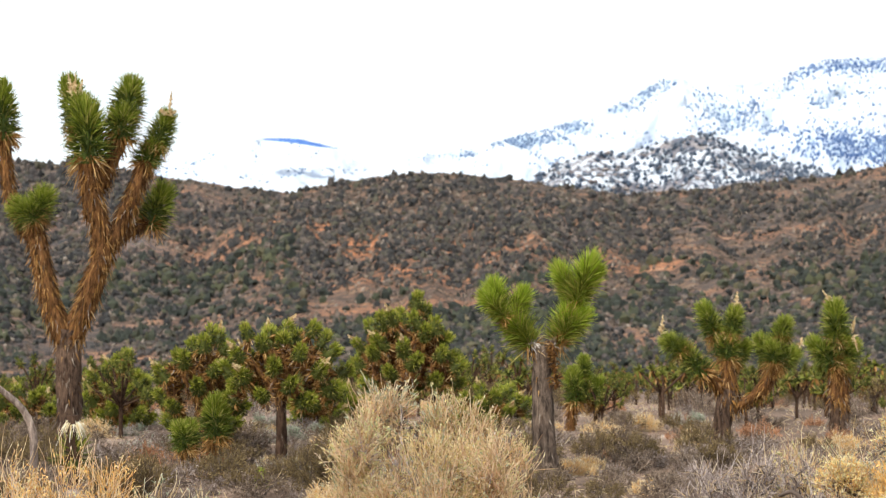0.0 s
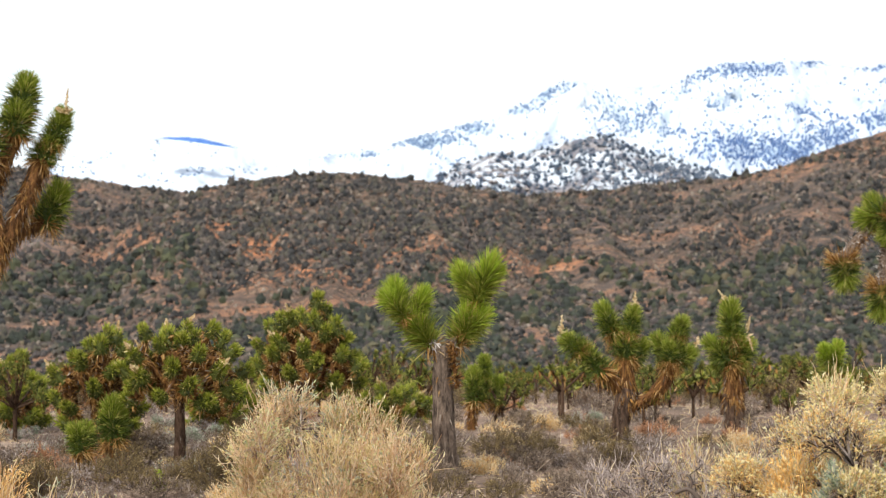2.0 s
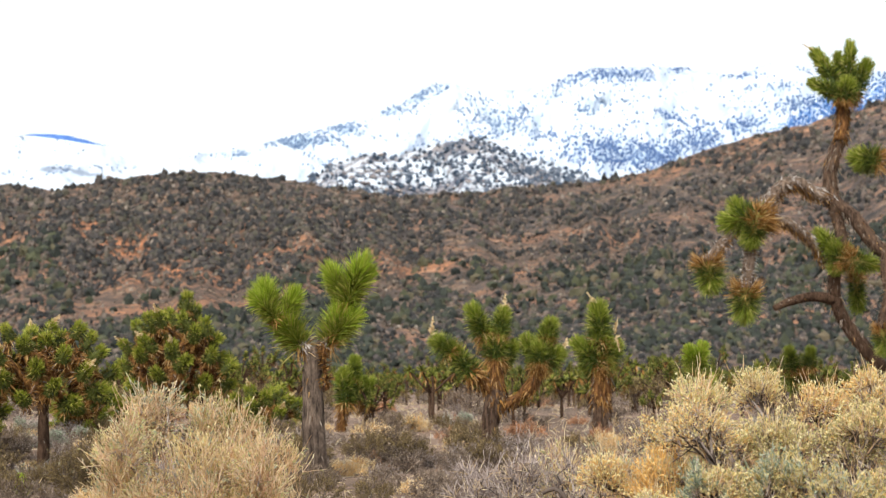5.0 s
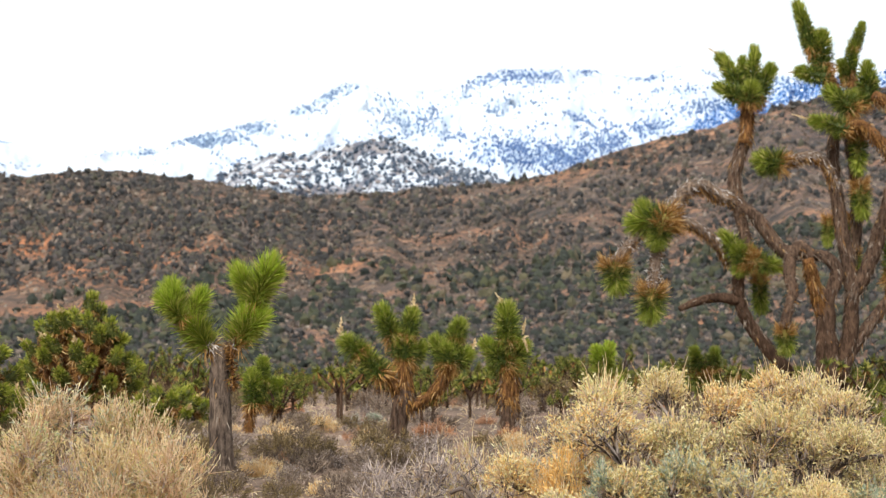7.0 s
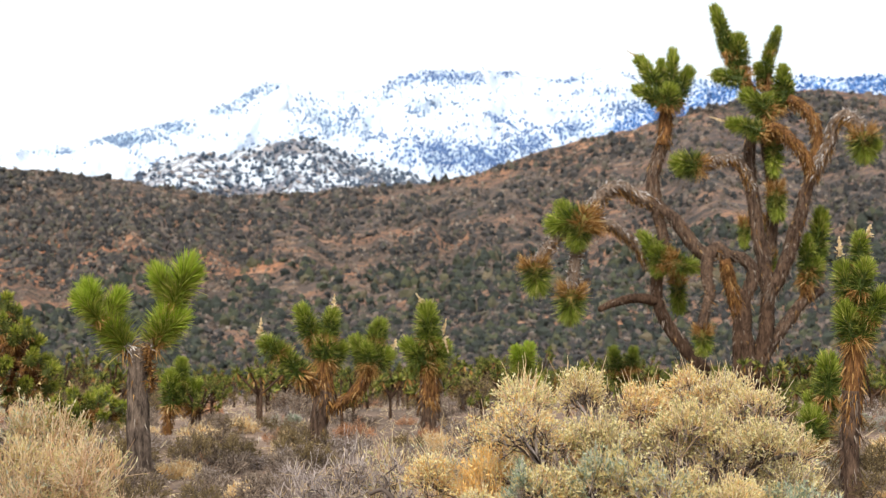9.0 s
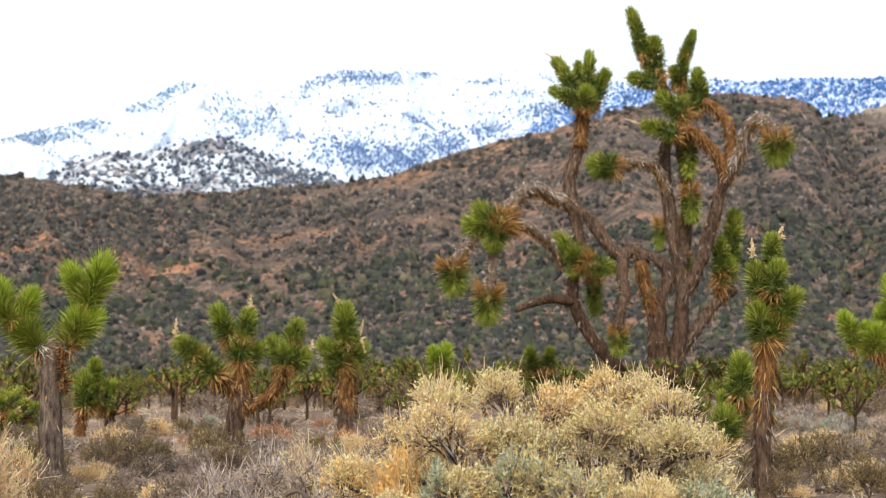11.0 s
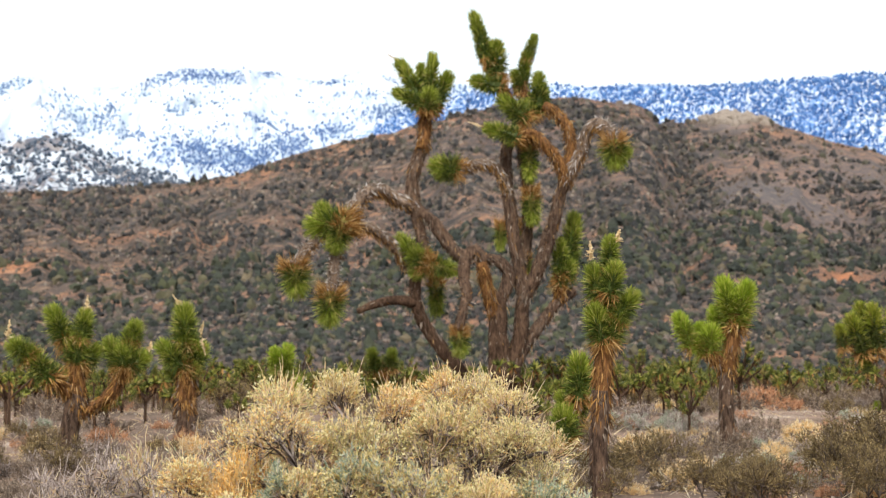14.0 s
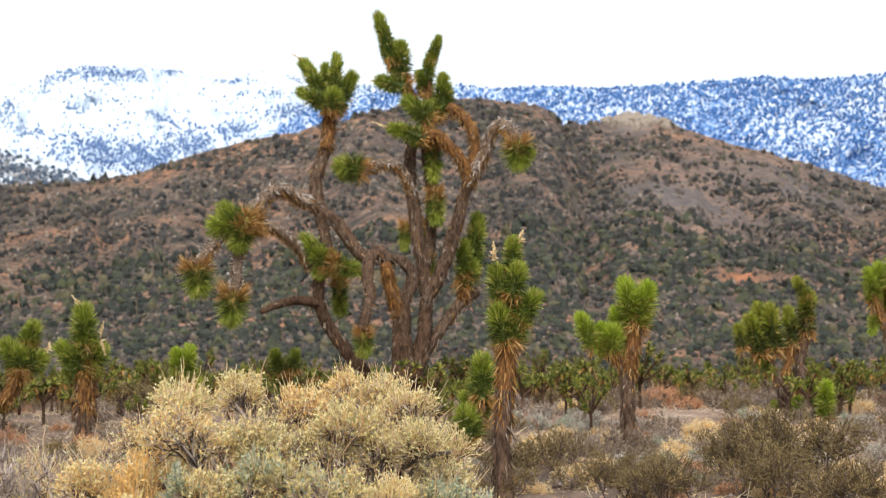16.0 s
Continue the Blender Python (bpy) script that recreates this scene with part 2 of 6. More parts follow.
OLIVE_LEAF = fibre("leaf_dull_olive", [(0, (0.30, 0.29, 0.11)), (0.6, (0.52, 0.49, 0.22)), (1, (0.78, 0.70, 0.38))], 0.5, 0.7, 0.2)
GOLD = fibre("grass_gold", [(0, (0.66, 0.36, 0.09)), (1, (0.92, 0.64, 0.26))], 0.1, 0.7)
SAGE_LEAF = fibre("leaf_sage_green", [(0, (0.20, 0.26, 0.17)), (0.5, (0.42, 0.48, 0.34)), (1, (0.70, 0.73, 0.56))], 0.55, 0.7, 0.15)
PALE_LEAF = fibre("leaf_pale_yellow_green", [(0, (0.64, 0.53, 0.20)), (0.6, (0.94, 0.80, 0.40)), (1, (0.99, 0.92, 0.62))], 0.6, 0.7, 0.12)
OLIVE_TWIG = fibre("twig_olive_brown", [(0, (0.10, 0.068, 0.034)), (0.6, (0.215, 0.155, 0.07)), (1, (0.36, 0.265, 0.12))], 0.0, 0.9, 0.3)
BROWN_TWIG = fibre("twig_purple_brown", [(0, (0.13, 0.092, 0.066)), (0.6, (0.27, 0.20, 0.145)), (1, (0.44, 0.35, 0.27))], 0.0, 0.9, 0.3)
RUST_TWIG = fibre("twig_rust", [(0, (0.34, 0.15, 0.07)), (0.6, (0.54, 0.27, 0.14)), (1, (0.70, 0.45, 0.28))], 0.0, 0.9, 0.3)


def rock_material(name, low, high):
    mat, ns, ls, p = nodes(name)
    n = noise_tex(ns, ls, 6.0, 6.0, 0.7)
    c = ramp(ns, [(0.3, low), (0.7, high)])
    ls.new(n.outputs["Fac"], c.inputs[0])
    ls.new(c.outputs[0], p.inputs["Base Color"])
    p.inputs["Roughness"].default_value = 0.95
    bump(ns, ls, p, n.outputs["Fac"], 0.8, 0.04)
    return mat


ROCK = rock_material("rock_pale", (0.22, 0.17, 0.14), (0.55, 0.46, 0.38))
CREST_ROCK = rock_material("rock_tan", (0.15, 0.12, 0.095), (0.36, 0.30, 0.24))

# ---- helpers for shapes ----


def mesh_of(name, verts, faces, materials, index=None, smooth=False):
    me = bpy.data.meshes.new(name)
    me.from_pydata(np.asarray(verts, dtype=float).reshape(-1, 3).tolist(), [], [f for f in np.asarray(faces).tolist()])
    for m in materials:
        me.materials.append(m)
    if index is not None:
        me.polygons.foreach_set("material_index", np.asarray(index, dtype=np.int32))
    if smooth:
        me.polygons.foreach_set("use_smooth", np.ones(len(me.polygons), dtype=bool))
    me.update()
    return me


def part(name, me, parent, label=""):
    ob = new(name, me)
    ob.parent = parent
    return tagged(ob, label)


def unit(v):
    return v / np.maximum(np.linalg.norm(v, axis=-1, keepdims=True), 1e-9)


def spread(n, r):
    """n random directions on the sphere."""
    return unit(r.normal(size=(n, 3)))


def join(pieces):
    """Joins (verts, faces) pairs of alike faces."""
    vs, fs, at = [], [], 0
    for v, f in pieces:
        vs.append(v)
        fs.append(f + at)
        at += len(v)
    return np.concatenate(vs), np.concatenate(fs)


def tubes(p0, p1, r0, r1, sides=3):
    """Tapered sticks from p0 to p1, as triangles."""
    n = len(p0)
    axis = unit(p1 - p0)
    ref = np.where(np.abs(axis[:, 2:3]) > 0.9, np.array([[1.0, 0, 0]]), np.array([[0, 0, 1.0]]))
    a = unit(np.cross(axis, ref))
    b = np.cross(axis, a)
    ang = np.arange(sides) * 2 * math.pi / sides
    ring = a[:, None] * np.cos(ang)[None, :, None] + b[:, None] * np.sin(ang)[None, :, None]
    r0, r1 = np.broadcast_to(r0, n), np.broadcast_to(r1, n)
    v = np.concatenate([p0[:, None] + ring * r0[:, None, None], p1[:, None] + ring * r1[:, None, None]], 1)
    k = np.arange(sides)
    k2 = (k + 1) % sides
    f = np.concatenate([np.stack([k, k2, k2 + sides], 1), np.stack([k, k2 + sides, k + sides], 1)])
    f = f[None] + (np.arange(n) * 2 * sides)[:, None, None]
    return v.reshape(-1, 3), f.reshape(-1, 3)


def blades(base, way, length, width, sag, r):
    """Narrow pointed leaves, bent by sag (a vector each)."""
    n = len(base)
    way = unit(way)
    length, width = np.broadcast_to(length, n)[:, None], np.broadcast_to(width, n)[:, None]
    side = unit(np.cross(way, spread(n, r))) * width * 0.5
    mid = base + way * length * 0.5 + sag * length * 0.2
    tip = base + way * length + sag * length
    v = np.stack([base - side, base + side, mid + side * 0.85, mid - side * 0.85, tip], 1)
    f = np.array([[0, 1, 2], [0, 2, 3], [3, 2, 4]])[None] + (np.arange(n) * 5)[:, None, None]
    return v.reshape(-1, 3), f.reshape(-1, 3)


def value_noise(x, y, seed=0):
    """Smooth noise from 0 to 1 on arrays."""
    table = np.random.default_rng(seed).random((256, 256))
    xi, yi = np.floor(x).astype(int), np.floor(y).astype(int)
    fx, fy = x - xi, y - yi
    fx, fy = fx * fx * (3 - 2 * fx), fy * fy * (3 - 2 * fy)
    g = lambda i, j: table[i % 256, j % 256]
    return (g(xi, yi) * (1 - fx) + g(xi + 1, yi) * fx) * (1 - fy) + (g(xi, yi + 1) * (1 - fx) + g(xi + 1, yi + 1) * fx) * fy


def fbm(x, y, seed=0, octaves=4):
    total, gain = 0.0, 0.5
    for k in range(octaves):
        total = total + gain * (value_noise(x * 2**k, y * 2**k, seed + k) - 0.5)
        gain *= 0.55
    return total


# ---- the land: one sheet with wash and brush-covered hills ----
def crest(az, line, round_off=0.6):
    """The height angle of a crest at each bearing, in degrees, rounded off at the corners."""
    a, e = np.array(line).T
    return sum(np.interp(az + d, a, e) for d in np.linspace(-round_off, round_off, 5)) / 5


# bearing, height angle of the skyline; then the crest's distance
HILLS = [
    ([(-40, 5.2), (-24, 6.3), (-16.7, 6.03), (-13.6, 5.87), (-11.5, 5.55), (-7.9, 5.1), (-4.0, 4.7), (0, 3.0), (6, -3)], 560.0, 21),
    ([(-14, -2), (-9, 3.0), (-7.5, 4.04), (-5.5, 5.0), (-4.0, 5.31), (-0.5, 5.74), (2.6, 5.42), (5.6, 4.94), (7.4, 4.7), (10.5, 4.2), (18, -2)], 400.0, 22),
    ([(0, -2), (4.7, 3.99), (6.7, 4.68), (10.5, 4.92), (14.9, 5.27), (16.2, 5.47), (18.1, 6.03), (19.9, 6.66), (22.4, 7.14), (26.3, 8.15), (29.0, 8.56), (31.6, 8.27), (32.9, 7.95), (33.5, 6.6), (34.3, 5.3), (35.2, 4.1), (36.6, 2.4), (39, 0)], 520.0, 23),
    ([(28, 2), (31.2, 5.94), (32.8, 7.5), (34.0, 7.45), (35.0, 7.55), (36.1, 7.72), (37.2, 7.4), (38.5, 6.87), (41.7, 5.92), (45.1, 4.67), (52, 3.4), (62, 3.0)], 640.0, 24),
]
FOOT = 125.0
# bearing, height angle, half width, half height, amount: thickets and barer stretches of the hillsides
THICKETS = [
    (9.0, 3.9, 4.2, 0.9, 0.17), (30.8, 7.9, 2.2, 0.8, 0.13), (33.2, 6.8, 0.6, 0.6, 0.3), (34.0, 5.7, 0.6, 0.7, 0.3), (34.8, 4.5, 0.6, 0.6, 0.3), (-14.5, 2.8, 3.6, 2.3, 0.12),
    (-6.6, 3.8, 0.9, 0.7, 0.2), (40.5, 2.3, 5.0, 0.5, 0.15), (0.8, 3.4, 1.0, 0.5, 0.12), (22, 1.4, 8, 0.6, 0.08), (5, 2.3, 5, 0.6, 0.06), (14.5, 2.2, 3.5, 0.8, 0.07), (27, 7.6, 3, 0.6, 0.1), (-1, 5.2, 5, 0.4, 0.1), (-3.5, 3.2, 3, 0.7, 0.07), (-5, 1.2, 3, 0.5, 0.07),
    (-0.3, 3.8, 4.0, 1.0, 0.03), (31, 2.6, 9, 1.5, 0.05), (14.4, 2.6, 2.6, 0.6, -0.01), (38.6, 5.2, 3.4, 1.3, -0.12), (35.8, 7.4, 0.8, 0.35, -0.4), (35.4, 1.3, 1.6, 0.3, -0.3), (39.5, 1.5, 1.2, 0.3, -0.25),
]
# bearing, height angle, half width, half height, iron red, pale sand
SOILS = [
    (-0.5, 3.7, 5.5, 1.4, 0.3, 0.0), (-3.0, 1.9, 5.5, 1.3, 0.35, 0.0), (4.5, 2.4, 4.0, 1.4, 0.3, 0.0), (14.4, 2.7, 3.2, 0.7, 0.35, 0.0), (-14.5, 2.8, 4.5, 2.6, -0.4, 0.0), (9.0, 3.9, 4.0, 0.8, -0.3, 0.0), (25, 4.0, 6.5, 2.2, -0.22, 0.0),
    (38.6, 4.6, 5.0, 2.0, -0.5, 0.35), (35.8, 7.4, 0.8, 0.3, 0.0, 0.9), (35.4, 1.3, 1.8, 0.3, 0.9, 0.0), (39.5, 1.5, 1.4, 0.25, 0.7, 0.0), (30, 7.4, 5, 1.4, -0.5, 0.0), (-11.7, 2.9, 0.9, 0.5, 0.0, 0.35), (2.1, 1.9, 0.6, 0.25, 0.2, 0.5),
]


def zones(az, el, table, column=4):
    """How strongly the zones of a table act at each bearing and height angle."""
    return sum(row[column] * np.exp(-(((az - row[0]) / row[2]) ** 2) - ((el - row[1]) / row[3]) ** 2) for row in table)


def land(x, y):
    """Height of the ground."""
    x, y = np.asarray(x, dtype=float), np.asarray(y, dtype=float)
    r = np.hypot(x, y)
    az = np.degrees(np.arctan2(x, y))
    z = -0.042 * np.clip(r - 24, 0, 66) + 0.10 * fbm(x * 0.35, y * 0.35, 3) * np.clip(r / 6, 0, 1)
    z = z + 0.5 * fbm(x * 0.03, y * 0.03, 5) * np.clip((r - 26) / 40, 0, 1)
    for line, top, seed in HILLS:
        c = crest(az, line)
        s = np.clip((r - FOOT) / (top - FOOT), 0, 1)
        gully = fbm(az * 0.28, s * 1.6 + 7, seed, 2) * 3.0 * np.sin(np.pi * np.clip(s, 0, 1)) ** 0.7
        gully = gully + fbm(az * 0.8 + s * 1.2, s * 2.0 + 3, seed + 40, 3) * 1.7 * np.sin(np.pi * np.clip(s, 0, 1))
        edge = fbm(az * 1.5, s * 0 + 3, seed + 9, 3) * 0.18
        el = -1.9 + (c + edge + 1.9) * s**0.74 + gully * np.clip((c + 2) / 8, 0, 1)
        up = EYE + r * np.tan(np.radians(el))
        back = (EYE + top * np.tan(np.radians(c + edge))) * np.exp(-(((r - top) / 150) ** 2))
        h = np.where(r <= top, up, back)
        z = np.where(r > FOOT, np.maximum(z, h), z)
    return z


az_cols = np.radians(np.concatenate([np.arange(-32, 62, 0.16), np.arange(62, 328, 3.5)]))
rings = np.concatenate([np.linspace(0.4, 30, 44), np.linspace(32, 122, 34), np.linspace(126, 700, 100), np.geomspace(730, 4900, 12)])
A, Rr = np.meshgrid(az_cols, rings)
gx, gy = Rr * np.sin(A), Rr * np.cos(A)
gz = land(gx, gy)
nr, nc = A.shape
i, j = np.meshgrid(np.arange(nr - 1), np.arange(nc), indexing="ij")
j2 = (j + 1) % nc
quads = np.stack([i * nc + j, (i + 1) * nc + j, (i + 1) * nc + j2, i * nc + j2], -1).reshape(-1, 4)
ground_mesh = mesh_of("ground", np.stack([gx, gy, gz], -1).reshape(-1, 3), quads[:, ::-1], [SOIL, FLAT], (Rr[:-1] < 100).astype(int).ravel(), smooth=True)
rise = np.degrees(np.arctan2(gz - EYE, Rr))
for nm, base, column in (("iron", 0.50, 4), ("sand", 0.0, 5)):
    tint = ground_mesh.attributes.new(nm, "FLOAT", "POINT")
    tint.data.foreach_set("value", np.clip(base + zones(np.degrees(A), rise, SOILS, column) + 0.35 * fbm(gx * 0.02, gy * 0.012, 33, 3) * (column == 4), 0, 1).ravel())
bm = bmesh.new()
bm.from_mesh(ground_mesh)
bm.verts.ensure_lookup_table()
for face in bmesh.ops.contextual_create(bm, geom=[bm.verts[k] for k in range(nc)])["faces"]:
    face.material_index = 1
bmesh.ops.recalc_face_normals(bm, faces=bm.faces)
if sum(f.normal.z for f in bm.faces) < 0:
    bmesh.ops.reverse_faces(bm, faces=bm.faces)
bm.to_mesh(ground_mesh)
bm.free()
tagged(new("ground", ground_mesh), "reddish tan desert soil rising into low hills", "ground", kind="structure")


def range_surface(line, foot, top, foot_el, seed, relief, jag):
    """A mountain face as a function of the bearing and the share of the way up: place and height angle."""
    def surface(Az, S):
        c = crest(Az, line, 0.2) + jag * fbm(Az * 4.0, Az * 0 + 1, seed, 4)
        inside = np.clip(S, 0, 1)
        low = foot_el if isinstance(foot_el, float) else crest(Az, foot_el, 0.2)
        rel = relief * fbm(Az * 0.45 + S * 1.2, S * 2.6, seed + 3, 5) * np.sin(np.pi * inside) ** 0.6
        el = low + (c - low) * inside ** 0.9 + rel - np.clip(S - 1, 0, 1) * 20
        rad = foot + (top - foot) * S + relief * 160 * fbm(Az * 0.7, S * 3, seed + 8, 4)
        z = EYE + rad * np.tan(np.radians(el))
        return np.stack([rad * np.sin(np.radians(Az)), rad * np.cos(np.radians(Az)), z], -1), el
    return surface


def range_of(name, line, foot, top, foot_el, mat, label, seed, relief, jag, step=0.06, skirt=True):
    """A mountain range: a relief from its foot up to the skyline, and a short back slope."""
    surface = range_surface(line, foot, top, foot_el, seed, relief, jag)
    Az, S = np.meshgrid(np.arange(line[0][0], line[-1][0] + 0.01, step), np.concatenate([np.linspace(0, 1, 46), [1.06, 1.15] if skirt else []]))
    v, _ = surface(Az, S)
    if skirt:
        v[0, :, 2] = -5
    m, n = Az.shape
    i, j = np.meshgrid(np.arange(m - 1), np.arange(n - 1), indexing="ij")
    q = np.stack([i * n + j, i * n + j + 1, (i + 1) * n + j + 1, (i + 1) * n + j], -1).reshape(-1, 4)
    face = tagged(new(name, mesh_of(name, v.reshape(-1, 3), q, [mat], smooth=True)), label, "mountain", kind="structure")
    return surface, face, Az, S


def woods(name, range_parts, west, east, count, groves, base, wide, tall, mat, label, seed, category="trees", clump=0.35):
    """Small upright crowns strewn over a mountain face where its groves are, joined into one mesh."""
    surface, face, Az, S = range_parts
    shade = face.data.attributes.get("grove_haze") or face.data.attributes.new("grove_haze", "FLOAT", "POINT")
    was = np.zeros(Az.size)
    shade.data.foreach_get("value", was)
    # Where the snow is painted with haze shading: round the groves, plus noise.
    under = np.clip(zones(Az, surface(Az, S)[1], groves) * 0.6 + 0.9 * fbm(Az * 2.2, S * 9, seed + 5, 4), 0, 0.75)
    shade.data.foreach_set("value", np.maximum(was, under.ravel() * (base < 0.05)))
    r = np.random.default_rng(seed)
    az, s = r.uniform(west, east, count), r.random(count)
    at, el = surface(az, s)
    dense = base + zones(az, el, groves) + clump * 2 * fbm(az * 1.4, el * 3.0, seed, 3)
    at = at[r.random(count) < dense]
    n = len(at)
    sides = 5
    ang = np.arange(sides) * 2 * math.pi / sides + r.uniform(0, 6, (n, 1))
    w = wide * r.uniform(0.55, 1.25, (n, 1))
    h = tall * r.uniform(0.6, 1.3, n)
    ring = np.stack([np.cos(ang) * w, np.sin(ang) * w, np.zeros_like(ang)], -1) * r.uniform(0.7, 1.3, (n, sides, 1)) * 0.5 + at[:, None]
    ring[..., 2] += h[:, None] * r.uniform(0.1, 0.45, (n, sides))
    peak, root = at.copy(), at.copy()
    peak[:, 2] += h
    root[:, 2] -= h * 0.15
    v = np.concatenate([ring, peak[:, None], root[:, None]], 1).reshape(-1, 3)
    k = np.arange(sides)
    k2 = (k + 1) % sides
    f = np.concatenate([np.stack([k, k2, np.full(sides, sides)], 1), np.stack([k2, k, np.full(sides, sides + 1)], 1)])
    f = (f[None] + (np.arange(n) * (sides + 2))[:, None, None]).reshape(-1, 3)
    return tagged(new(name, mesh_of(name, v, f, [mat])), label, category, kind="stuff")


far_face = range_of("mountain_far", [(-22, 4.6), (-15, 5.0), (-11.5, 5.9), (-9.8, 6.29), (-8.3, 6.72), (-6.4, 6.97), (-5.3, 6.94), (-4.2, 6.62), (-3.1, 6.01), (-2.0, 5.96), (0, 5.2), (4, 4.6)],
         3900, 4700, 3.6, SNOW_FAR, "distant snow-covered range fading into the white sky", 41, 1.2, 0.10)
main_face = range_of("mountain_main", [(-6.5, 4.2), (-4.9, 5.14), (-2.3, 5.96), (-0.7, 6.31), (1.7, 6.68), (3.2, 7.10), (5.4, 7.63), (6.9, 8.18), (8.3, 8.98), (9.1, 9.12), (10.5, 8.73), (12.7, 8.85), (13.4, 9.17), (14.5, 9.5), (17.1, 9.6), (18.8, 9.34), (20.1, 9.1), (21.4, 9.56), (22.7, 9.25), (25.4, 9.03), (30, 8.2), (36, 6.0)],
         2500, 3600, 3.6, SNOW_MAIN, "snow-covered mountain with patches of haze-blue woodland", 51, 2.1, 0.12)
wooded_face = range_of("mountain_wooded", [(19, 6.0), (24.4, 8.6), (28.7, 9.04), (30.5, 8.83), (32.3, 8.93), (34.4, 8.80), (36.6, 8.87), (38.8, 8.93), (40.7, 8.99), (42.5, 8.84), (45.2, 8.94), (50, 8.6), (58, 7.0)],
         1900, 2450, 3.4, SNOW_WOODED, "mountainside of dark haze-blue conifer woods dusted with snow", 61, 1.2, 0.08)
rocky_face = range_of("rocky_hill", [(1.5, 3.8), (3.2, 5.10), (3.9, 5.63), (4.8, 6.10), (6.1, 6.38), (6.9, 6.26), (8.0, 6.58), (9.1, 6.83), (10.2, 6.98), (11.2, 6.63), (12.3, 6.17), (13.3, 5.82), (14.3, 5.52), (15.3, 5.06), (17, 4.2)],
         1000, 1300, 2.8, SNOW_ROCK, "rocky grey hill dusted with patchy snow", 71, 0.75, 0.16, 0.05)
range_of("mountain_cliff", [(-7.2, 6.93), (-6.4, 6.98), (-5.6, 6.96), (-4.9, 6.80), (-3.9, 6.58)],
         4280, 4320, [(-7.2, 6.93), (-5.8, 6.80), (-4.9, 6.66), (-3.9, 6.58)], BLUE_CLIFF, "bare slope on the far snowy range, painted hazy blue", 45, 0.0, 0.06, 0.05, False)
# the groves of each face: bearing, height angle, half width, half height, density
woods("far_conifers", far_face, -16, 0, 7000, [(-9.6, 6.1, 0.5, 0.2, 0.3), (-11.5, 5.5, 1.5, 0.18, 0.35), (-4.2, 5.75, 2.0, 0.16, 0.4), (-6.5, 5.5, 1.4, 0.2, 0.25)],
      -0.04, 9.0, 5.5, CONIFER_PALE, "sparse haze-pale conifers on the far snowy range", 81)
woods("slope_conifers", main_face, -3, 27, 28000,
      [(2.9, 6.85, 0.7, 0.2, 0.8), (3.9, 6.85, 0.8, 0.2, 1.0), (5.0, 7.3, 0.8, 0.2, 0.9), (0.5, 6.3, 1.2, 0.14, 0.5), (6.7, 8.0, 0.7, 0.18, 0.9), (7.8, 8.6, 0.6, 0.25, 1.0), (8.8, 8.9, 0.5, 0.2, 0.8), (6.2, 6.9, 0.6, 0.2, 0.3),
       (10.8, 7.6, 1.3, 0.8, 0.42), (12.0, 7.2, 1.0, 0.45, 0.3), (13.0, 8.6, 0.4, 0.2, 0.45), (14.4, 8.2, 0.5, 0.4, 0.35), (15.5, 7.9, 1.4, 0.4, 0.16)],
      -0.02, 5.8, 6.6, CONIFER_PALE, "conifers painted pale haze blue, dotted over a snowy mountain", 82)
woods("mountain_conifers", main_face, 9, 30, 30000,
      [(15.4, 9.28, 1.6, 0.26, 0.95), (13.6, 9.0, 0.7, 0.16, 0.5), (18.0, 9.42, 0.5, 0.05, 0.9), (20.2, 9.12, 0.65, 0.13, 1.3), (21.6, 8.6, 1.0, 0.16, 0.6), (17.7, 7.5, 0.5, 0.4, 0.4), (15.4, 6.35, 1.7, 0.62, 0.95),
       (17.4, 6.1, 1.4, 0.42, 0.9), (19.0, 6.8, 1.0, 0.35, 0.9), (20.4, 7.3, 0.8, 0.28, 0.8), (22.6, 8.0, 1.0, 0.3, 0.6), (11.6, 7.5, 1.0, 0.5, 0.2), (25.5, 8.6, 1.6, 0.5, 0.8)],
      -0.03, 5.4, 6.4, CONIFER_BLUE, "haze-blue conifers crowded on the mountain's shoulders", 83)
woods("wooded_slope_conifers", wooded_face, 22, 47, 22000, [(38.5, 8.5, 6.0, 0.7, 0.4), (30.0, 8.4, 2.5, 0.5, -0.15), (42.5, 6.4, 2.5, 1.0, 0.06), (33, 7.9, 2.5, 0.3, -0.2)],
      0.66, 4.6, 5.2, CONIFER_DEEP, "dense dark haze-blue conifers with snow between them", 84, clump=0.75)
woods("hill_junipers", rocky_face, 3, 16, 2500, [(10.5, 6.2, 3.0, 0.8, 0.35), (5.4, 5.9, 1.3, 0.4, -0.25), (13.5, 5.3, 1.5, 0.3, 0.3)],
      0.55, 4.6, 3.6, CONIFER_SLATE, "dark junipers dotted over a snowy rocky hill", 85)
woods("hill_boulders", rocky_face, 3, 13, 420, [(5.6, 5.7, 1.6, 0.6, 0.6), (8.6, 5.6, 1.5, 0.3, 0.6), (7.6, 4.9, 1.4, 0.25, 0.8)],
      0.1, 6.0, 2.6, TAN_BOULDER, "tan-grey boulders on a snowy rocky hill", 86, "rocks")


